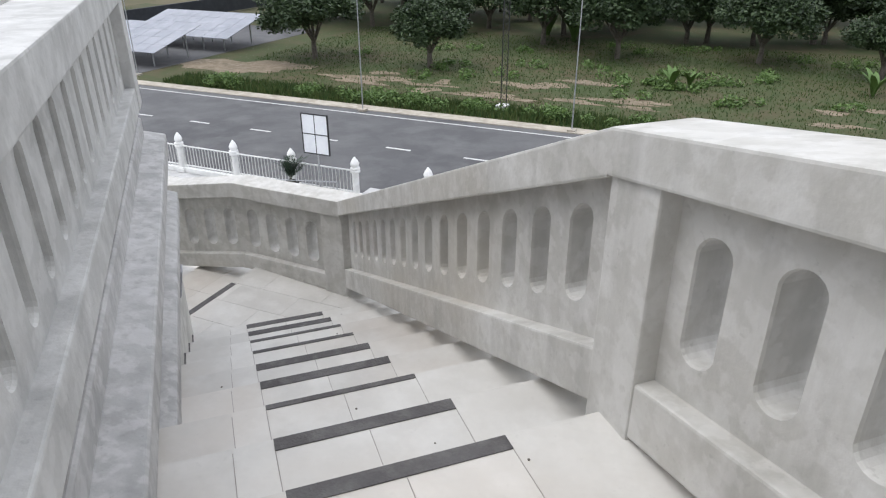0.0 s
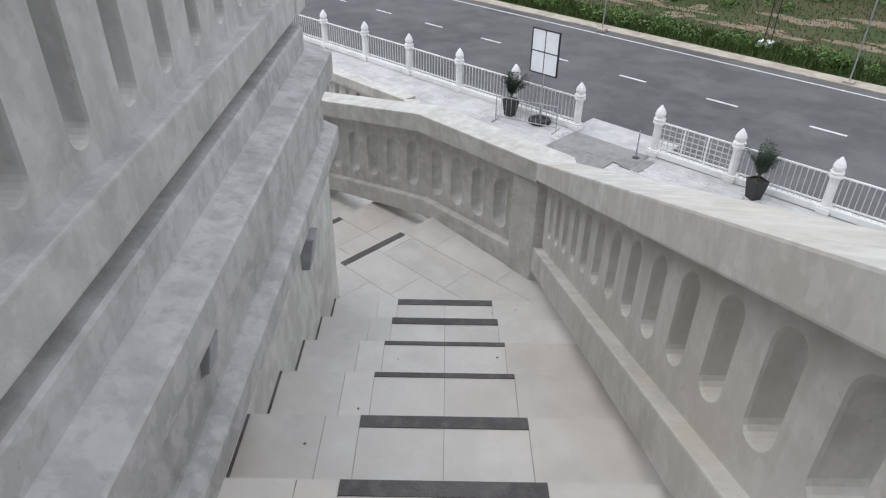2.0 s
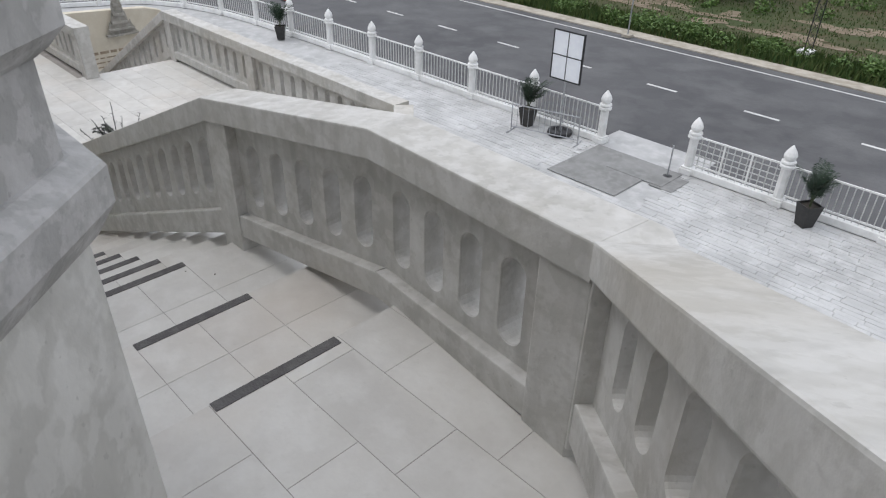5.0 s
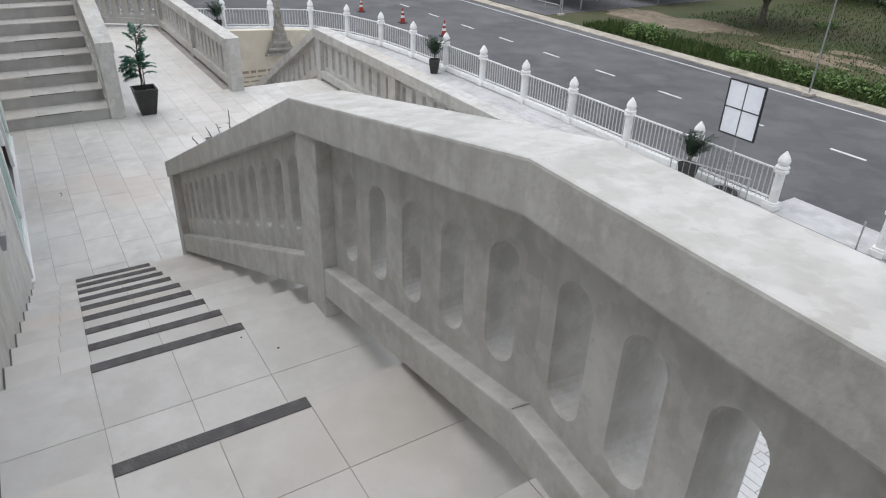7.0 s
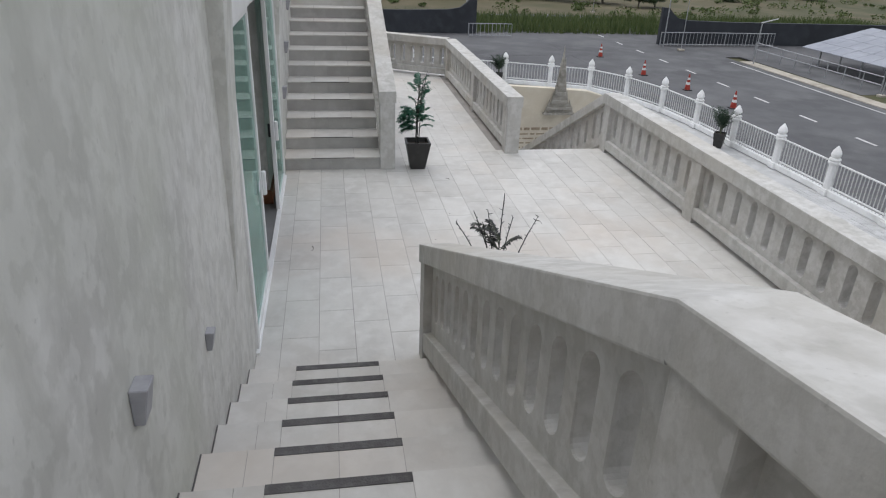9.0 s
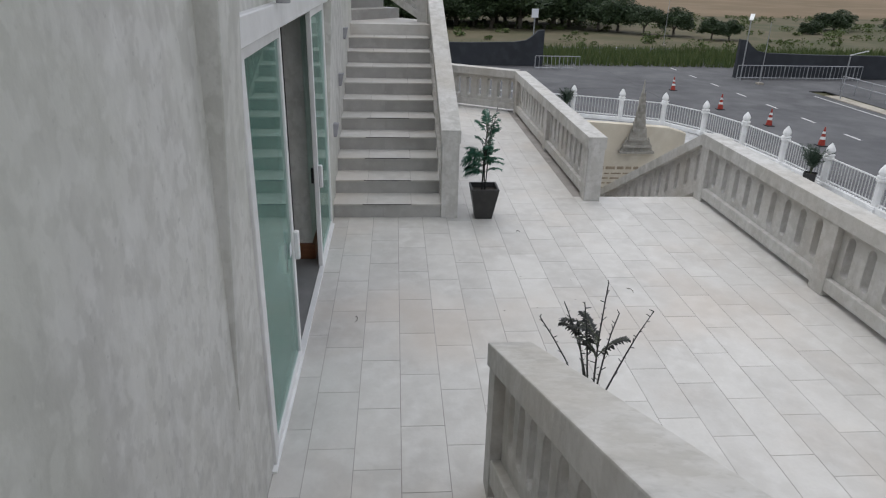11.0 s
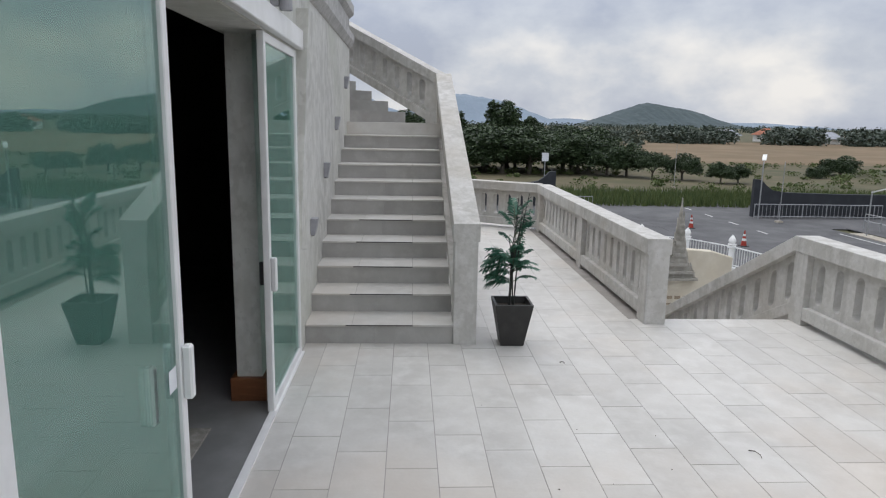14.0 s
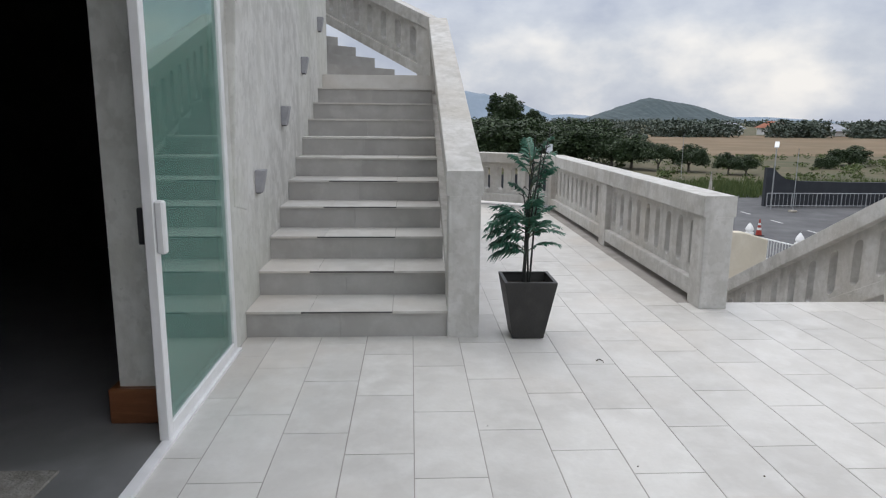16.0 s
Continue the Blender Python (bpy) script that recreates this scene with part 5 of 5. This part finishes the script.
# leafy banana clumps
def banana(x, y, seed, k=1.0):
    rnd = random.Random(seed)
    th = empty("banana_plant", "light green banana plant in the rough grass", "plant", x, y, GZ, "banana plants")
    for i in range(8):
        bm = bmesh.new()
        a = rnd.uniform(0, math.tau)
        L = 1.5 * k * rnd.uniform(0.7, 1.1)
        prev = None
        for j in range(7):
            q = j / 6
            c = Vector((math.cos(a) * L * 0.55 * q ** 1.6, math.sin(a) * L * 0.55 * q ** 1.6, L * (q - 0.25 * q ** 3)))
            w = 0.16 * k * math.sin(math.pi * min(1, 0.08 + q * 0.92)) ** 0.7
            sd = Vector((-math.sin(a), math.cos(a), 0))
            cur = (bm.verts.new(c - sd * w), bm.verts.new(c + Vector((0, 0, -0.03))), bm.verts.new(c + sd * w))
            if prev:
                bm.faces.new([prev[0], prev[1], cur[1], cur[0]])
                bm.faces.new([prev[1], prev[2], cur[2], cur[1]])
            prev = cur
        part("leaf", bm, M_BUSH, th)


for x, y, k in ((-3.6, 45.0, 1.1), (-2.6, 45.8, 0.9), (-16.5, 63, 2.2), (7.5, 47.5, 1.3), (-13.5, 60.5, 1.9)):
    banana(x, y, int(abs(x * 10)), k)

# lattice mast and thin poles
th = empty("lattice_mast", "slim black lattice mast on a white footing", "mast", -11.45, 36.1, GZ)
bm = bmesh.new()
box(bm, -0.3, 0.3, -0.3, 0.3, 0, 0.3)
bevel(bm, 0.02, 1)
part("footing", bm, M_WHITE, th)
legs = [(0.2 * math.cos(a), 0.2 * math.sin(a)) for a in (0.3, 0.3 + math.tau / 3, 0.3 + 2 * math.tau / 3)]
for x, y in legs:
    bm = bmesh.new()
    tube(bm, [(x, y, 0.3), (x, y, 9)], 0.025, n=5)
    part("leg", bm, M_BLACK, th)
for i in range(22):
    z = 0.3 + i * 0.4
    bm = bmesh.new()
    for k in range(3):
        p, q = legs[k], legs[(k + 1) % 3]
        tube(bm, [(*p, z), (*q, z + 0.4)], 0.012, n=4)
    part("brace", bm, M_BLACK, th)
for x, y, h in ((-18.4, 32.9, 7), (-6.9, 33.4, 8), (-52.5, 31.0, 4.2), (-77.5, 33.4, 4.6), (-37.2, 35.2, 5.5)):
    th = empty("utility_pole", "thin grey metal pole at the road edge", "pole", x, y, GZ, "thin poles")
    bm = bmesh.new()
    tube(bm, [(0, 0, 0), (0, 0, h)], 0.035, 0.025, 6)
    part("shaft", bm, M_STEEL, th)
    bm = bmesh.new()
    box(bm, -0.2, 0.2, -0.2, 0.2, 0, 0.12)
    part("footing", bm, M_KERB, th)


def street_lamp(x, y, h, yaw):
    th = empty("street_lamp", "grey solar street lamp with a slanted head", "street lamp", group="street lamps")
    bm = bmesh.new()
    tube(bm, [(0, 0, 0), (0, 0, h), (0.1, 0, h + 0.12)], 0.045, 0.03, 6)
    part("pole", bm, M_STEEL, th)
    bm = bmesh.new()
    hexa(bm, [(0.0, -0.14, h + 0.08), (0.95, -0.14, h + 0.42), (0.95, 0.14, h + 0.42), (0.0, 0.14, h + 0.08), (0.0, -0.14, h + 0.14), (0.95, -0.14, h + 0.48), (0.95, 0.14, h + 0.48), (0.0, 0.14, h + 0.14)])
    part("head", bm, M_WHITE, th, "white lamp head")
    th.matrix_basis = pose(x, y, GZ, 0, 0, yaw)


street_lamp(-54.0, 30.3, 4.1, 150)
street_lamp(-47.0, 33.5, 2.6, 30)
th = empty("road_sign", "small white road sign on a post", "sign", -72, 18.4, GZ)
bm = bmesh.new()
tube(bm, [(0, 0, 0), (0, 0, 3.3)], 0.05, n=6)
part("post", bm, M_STEEL, th)
bm = bmesh.new()
box(bm, 0.05, 0.09, -0.32, 0.32, 2.9, 3.7)
part("plate", bm, M_BOARD, th)

# charcoal gateway walls with a swept end
def gate_wall(y_end, y_far, x, label):
    bm = bmesh.new()
    sg = 1 if y_far > y_end else -1
    top = [(0, 2.75), (0.5, 2.7), (0.9, 2.3), (1.4, 1.95), (2.4, 1.8), (6, 1.72), (abs(y_far - y_end), 1.6)]
    fr = [bm.verts.new((x, y_end + sg * a, GZ)) for a, h in top] + [bm.verts.new((x, y_end + sg * a, GZ + h)) for a, h in reversed(top)]
    bk = [bm.verts.new((v.co.x - 0.35, v.co.y, v.co.z)) for v in fr]
    n = len(top)
    for s in (fr, bk):
        for i in range(n - 1):
            bm.faces.new([s[i], s[i + 1], s[2 * n - 2 - i], s[2 * n - 1 - i]])
    for i in range(2 * n):
        j = (i + 1) % (2 * n)
        bm.faces.new([fr[i], fr[j], bk[j], bk[i]])
    tagged(part("gate_wall", bm, M_DARKWALL), label, kind="structure")


gate_wall(17.0, -40.0, -60.5, "charcoal wall with an upswept end beside the gateway")
gate_wall(30.6, 75.0, -55.5, "charcoal wall with an upswept end beside the gateway")


def railing(x, y0, y1, h, label):
    th = empty("railing", label, "railing", x, y0, GZ, "gateway railings")
    for z in (0.12, h):
        bm = bmesh.new()
        tube(bm, [(0, 0, z), (0, y1 - y0, z)], 0.03, n=5)
        part("rail", bm, M_STEEL, th)
    n = int(abs(y1 - y0) / 0.3)
    for i in range(n + 1):
        bm = bmesh.new()
        q = (y1 - y0) * i / n
        tube(bm, [(0, q, 0), (0, q, h)], 0.02 if i % 6 else 0.04, n=4)
        part("bar", bm, M_STEEL, th)


railing(-54.8, 30.4, 40.0, 1.0, "grey steel railing in front of the charcoal wall")
railing(-58.5, 16.0, 19.5, 1.0, "grey steel railing beside the gateway")

# solar tables
def solar_table(x0, x1, y0, y1, z0, z1, nx, ny):
    th = empty("solar_table", "tilted rows of pale grey solar panels on steel legs", "solar panels", (x0 + x1) / 2, y0, GZ, "solar tables")
    ox, oy, oz = (x0 + x1) / 2, y0, GZ
    for i in range(nx):
        for j in range(ny):
            a, b = x0 + (x1 - x0) * i / nx + 0.015, x0 + (x1 - x0) * (i + 1) / nx - 0.015
            c, d = y0 + (y1 - y0) * j / ny + 0.015, y0 + (y1 - y0) * (j + 1) / ny - 0.015
            zc = lambda y: z0 + (z1 - z0) * (y - y0) / (y1 - y0)
            bm = bmesh.new()
            hexa(bm, [(p[0] - ox, p[1] - oy, zc(p[1]) - oz + k) for k in (0, 0.04) for p in ((a, c), (b, c), (b, d), (a, d))])
            part("panel", bm, M_PANEL, th)
    for i in range(5):
        x = x0 + (x1 - x0) * (i + 0.5) / 5
        for y, z in ((y0 + 0.8, z0 + (z1 - z0) * 0.8 / (y1 - y0)), (y1 - 0.8, z1 - (z1 - z0) * 0.8 / (y1 - y0))):
            bm = bmesh.new()
            tube(bm, [(x - ox, y - oy, 0), (x - ox, y - oy, z - oz)], 0.06, n=6)
            part("leg", bm, M_STEEL, th)


solar_table(-47.5, -37.5, 37.2, 42.2, GZ + 1.1, GZ + 2.4, 8, 4)
solar_table(-47.5, -37.0, 44.2, 49.2, GZ + 1.1, GZ + 2.4, 8, 4)
th = empty("railing", "low grey steel rail along the solar yard", "railing", -50, 35.4, GZ, "yard rails")
for z in (0.55, 1.0):
    bm = bmesh.new()
    tube(bm, [(0, 0, z), (12.4, 0, z)], 0.03, n=5)
    part("rail", bm, M_STEEL, th)
for i in range(9):
    bm = bmesh.new()
    tube(bm, [(i * 1.55, 0, 0), (i * 1.55, 0, 1.0)], 0.035, n=5)
    part("post", bm, M_STEEL, th)

# far houses
for x, y, w, h, mt, lab in ((-318, 173, 9, 3.2, M_ROOF, "far house with a red roof"), (-330, 157, 10, 2.6, M_PANEL, "far white building among trees"), (-300, 190, 7, 2.2, M_PANEL, "far white building among trees")):
    th = empty("house", lab, "house", x, y, GZ, "far houses")
    bm = bmesh.new()
    box(bm, -6, 6, -w / 2, w / 2, 0, h)
    part("wall", bm, M_WHITE, th)
    bm = bmesh.new()
    hexa(bm, [(-7, -w / 2 - 1, h), (7, -w / 2 - 1, h), (7, w / 2 + 1, h), (-7, w / 2 + 1, h), (-0.5, -w / 2 + 2, h + 3.0), (0.5, -w / 2 + 2, h + 3.0), (0.5, w / 2 - 2, h + 3.0), (-0.5, w / 2 - 2, h + 3.0)])
    part("roof", bm, mt, th)


# hills on the skyline
def hill(name, x, y, half, height, mat, label, seed, depth=500):
    bm = bmesh.new()
    n, m = 60, 10
    grid = []
    for i in range(n + 1):
        row = []
        u = -1 + 2 * i / n
        prof = (0.5 + 0.5 * math.cos(math.pi * u)) ** 0.8
        prof *= 1 + 0.16 * noise.noise(Vector((u * 3 + seed, seed, 0))) + 0.05 * noise.noise(Vector((u * 14, seed, 1)))
        for j in range(m + 1):
            w = -1 + 2 * j / m
            q = (0.5 + 0.5 * math.cos(math.pi * w))
            z = height * prof * q + (3 * noise.noise(Vector((u * 40, w * 9, seed))) if 0 < i < n else 0)
            row.append(bm.verts.new((x + w * depth, y + u * half, GZ - 6 + max(z, 0))))
        grid.append(row)
    for i in range(n):
        for j in range(m):
            bm.faces.new([grid[i][j], grid[i + 1][j], grid[i + 1][j + 1], grid[i][j + 1]])
    tagged(part(name, bm, mat), label, kind="structure")


# no haze volume: the hills' colours carry it
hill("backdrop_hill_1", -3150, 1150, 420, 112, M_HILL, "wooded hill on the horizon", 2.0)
hill("backdrop_hill_2", -3600, 330, 560, 150, M_HILLFAR, "distant hill tinted blue-grey as haze", 5.0)
hill("backdrop_hill_3", -4200, 900, 700, 45, M_HILLFAR, "low distant hills tinted blue-grey as haze", 8.0)
hill("backdrop_hill_4", -4200, 2100, 900, 40, M_HILLFAR, "low distant hills tinted blue-grey as haze", 11.0)
hill("backdrop_hill_5", -3900, -400, 600, 160, M_HILLFAR, "distant hill tinted blue-grey as haze", 14.0)

# ---- terrace tiles, the nearest stretch as single pieces ----
TX, TY = 0.61, 0.2925
tile_me = {}


def tile_piece(x0, x1, y0, y1, bm_join=None):
    g = 0.0014
    if bm_join is not None:
        box(bm_join, x0 + g, x1 - g, y0 + g, y1 - g, -0.012, 0.0)
        return
    key = (round(x1 - x0, 3), round(y1 - y0, 3))
    if key not in tile_me:
        bm = bmesh.new()
        hx, hy = key[0] / 2 - g, key[1] / 2 - g
        hexa(bm, [(-hx, -hy, -0.012), (hx, -hy, -0.012), (hx, hy, -0.012), (-hx, hy, -0.012), (-hx + 0.001, -hy + 0.001, 0), (hx - 0.001, -hy + 0.001, 0), (hx - 0.001, hy - 0.001, 0), (-hx + 0.001, hy - 0.001, 0)])
        ob = part("floor_tile", bm, M_TILE)
        tile_me[key] = ob.data
        bpy.data.objects.remove(ob)
    ob = new("floor_tile", tile_me[key])
    ob.parent = ter
    ob.location = ((x0 + x1) / 2, (y0 + y1) / 2, random.uniform(-0.0006, 0.0))


rest = bmesh.new()
for k in range(-3, 15):
    y0, y1 = 5.22 + TY * k, 5.22 + TY * (k + 1)
    y0, y1 = max(y0, WY + 0.002), min(y1, 9.44)
    if y1 - y0 < 0.02:
        continue
    for i in range(-22, 18):
        x0 = -11.58 + 0.2 * k + TX * i
        x1 = x0 + TX
        x0, x1 = max(x0, -21.0), min(x1, -4.0)
        if y1 > 7.85:
            x0 = max(x0, -13.92)
        if y0 < RY + 0.25:
            x1 = min(x1, -8.2)
            if y1 < RY + 0.1:
                x0 = max(x0, -13.16)
        else:
            x1 = min(x1, -4.0 if y1 < 6.4 else -4.0 - (y1 - 6.2) * 1.1)
        if x1 - x0 < 0.03:
            continue
        near = -13.6 < (x0 + x1) / 2 < -8.2 and y0 < 8.6
        tile_piece(x0, x1, y0, y1, None if near else rest)
tagged(part("floor_tiles_beyond", rest, M_TILE, ter), kind="stuff")

# ---- forecourt pavers, joined ----
V_, F_ = [], []
rnd = random.Random(77)
y = 9.6
while y < 21.2:
    w = 0.16
    x = -24.0 + rnd.uniform(0, 0.6)
    while x < 3.0:
        L = rnd.choice((0.45, 0.6, 0.75))
        h = GZ - 0.004 + rnd.uniform(-0.004, 0.006)
        if not (-12.0 < x + L / 2 < -8.7 and y > 18.5):
            k = len(V_)
            V_ += [(x + 0.008, y + 0.008, h), (x + L - 0.008, y + 0.008, h), (x + L - 0.008, y + w - 0.008, h), (x + 0.008, y + w - 0.008, h), (x, y, GZ - 0.02), (x + L, y, GZ - 0.02), (x + L, y + w, GZ - 0.02), (x, y + w, GZ - 0.02)]
            F_ += [(k, k + 1, k + 2, k + 3), (k + 4, k + 5, k + 1, k), (k + 5, k + 6, k + 2, k + 1), (k + 6, k + 7, k + 3, k + 2), (k + 7, k + 4, k, k + 3)]
        x += L
    y += w
me = bpy.data.meshes.new("pavers")
me.from_pydata(V_, [], F_)
me.materials.append(M_PAVER)
tagged(new("pavers", me), "long white stone pavers of the forecourt", "paving", kind="stuff")

# fallen leaves and crumbs on the tiles
for x, y, a, k in ((-11.1, 7.42, 25, 0.85), (-12.64, 6.6, 60, 0.4), (-10.6, 4.85, 5, 0.9)):
    bm = bmesh.new()
    tube(bm, [(-0.06 * k, 0, 0.005), (-0.02 * k, 0.012, 0.012), (0.03 * k, 0.005, 0.01), (0.06 * k, -0.015, 0.005)], 0.004, 0.002, 5)
    ob = part("dry_leaf", bm, M_BARK)
    ob.matrix_basis = pose(x, y, 0.001, 0, 0, a)
    tagged(ob, "curled dry brown leaf lying on the tiles", "leaf", "fallen leaves")

rnd = random.Random(77)
for x, y, z in [(-10.55 - rnd.uniform(0, 1.6), rnd.uniform(5.2, 7.2), 0.0) for i in range(6)] + [(*PU(-TU * i - rnd.uniform(0.08, 0.3), rnd.uniform(-0.25, 0.75)), (11 + i) * R) for i in (0, 0, 1, 2, 2, 3, 4, 6, 7, 8)] + [(-rnd.uniform(4.4, 5.0), rnd.uniform(4.6, 5.6), 8 * R) for i in range(3)]:
    bm = bmesh.new()
    bmesh.ops.create_icosphere(bm, subdivisions=1, radius=rnd.uniform(0.003, 0.006))
    for v in bm.verts:
        v.co.z *= 0.6
        v.co.x *= rnd.uniform(0.8, 1.3)
    ob = part("crumb", bm, M_BARK)
    ob.matrix_basis = pose(x, y, z + 0.002, 0, 0, rnd.uniform(0, 360))
    tagged(ob, "tiny dark crumb of dirt on the pale tiles", "crumb", "crumbs")
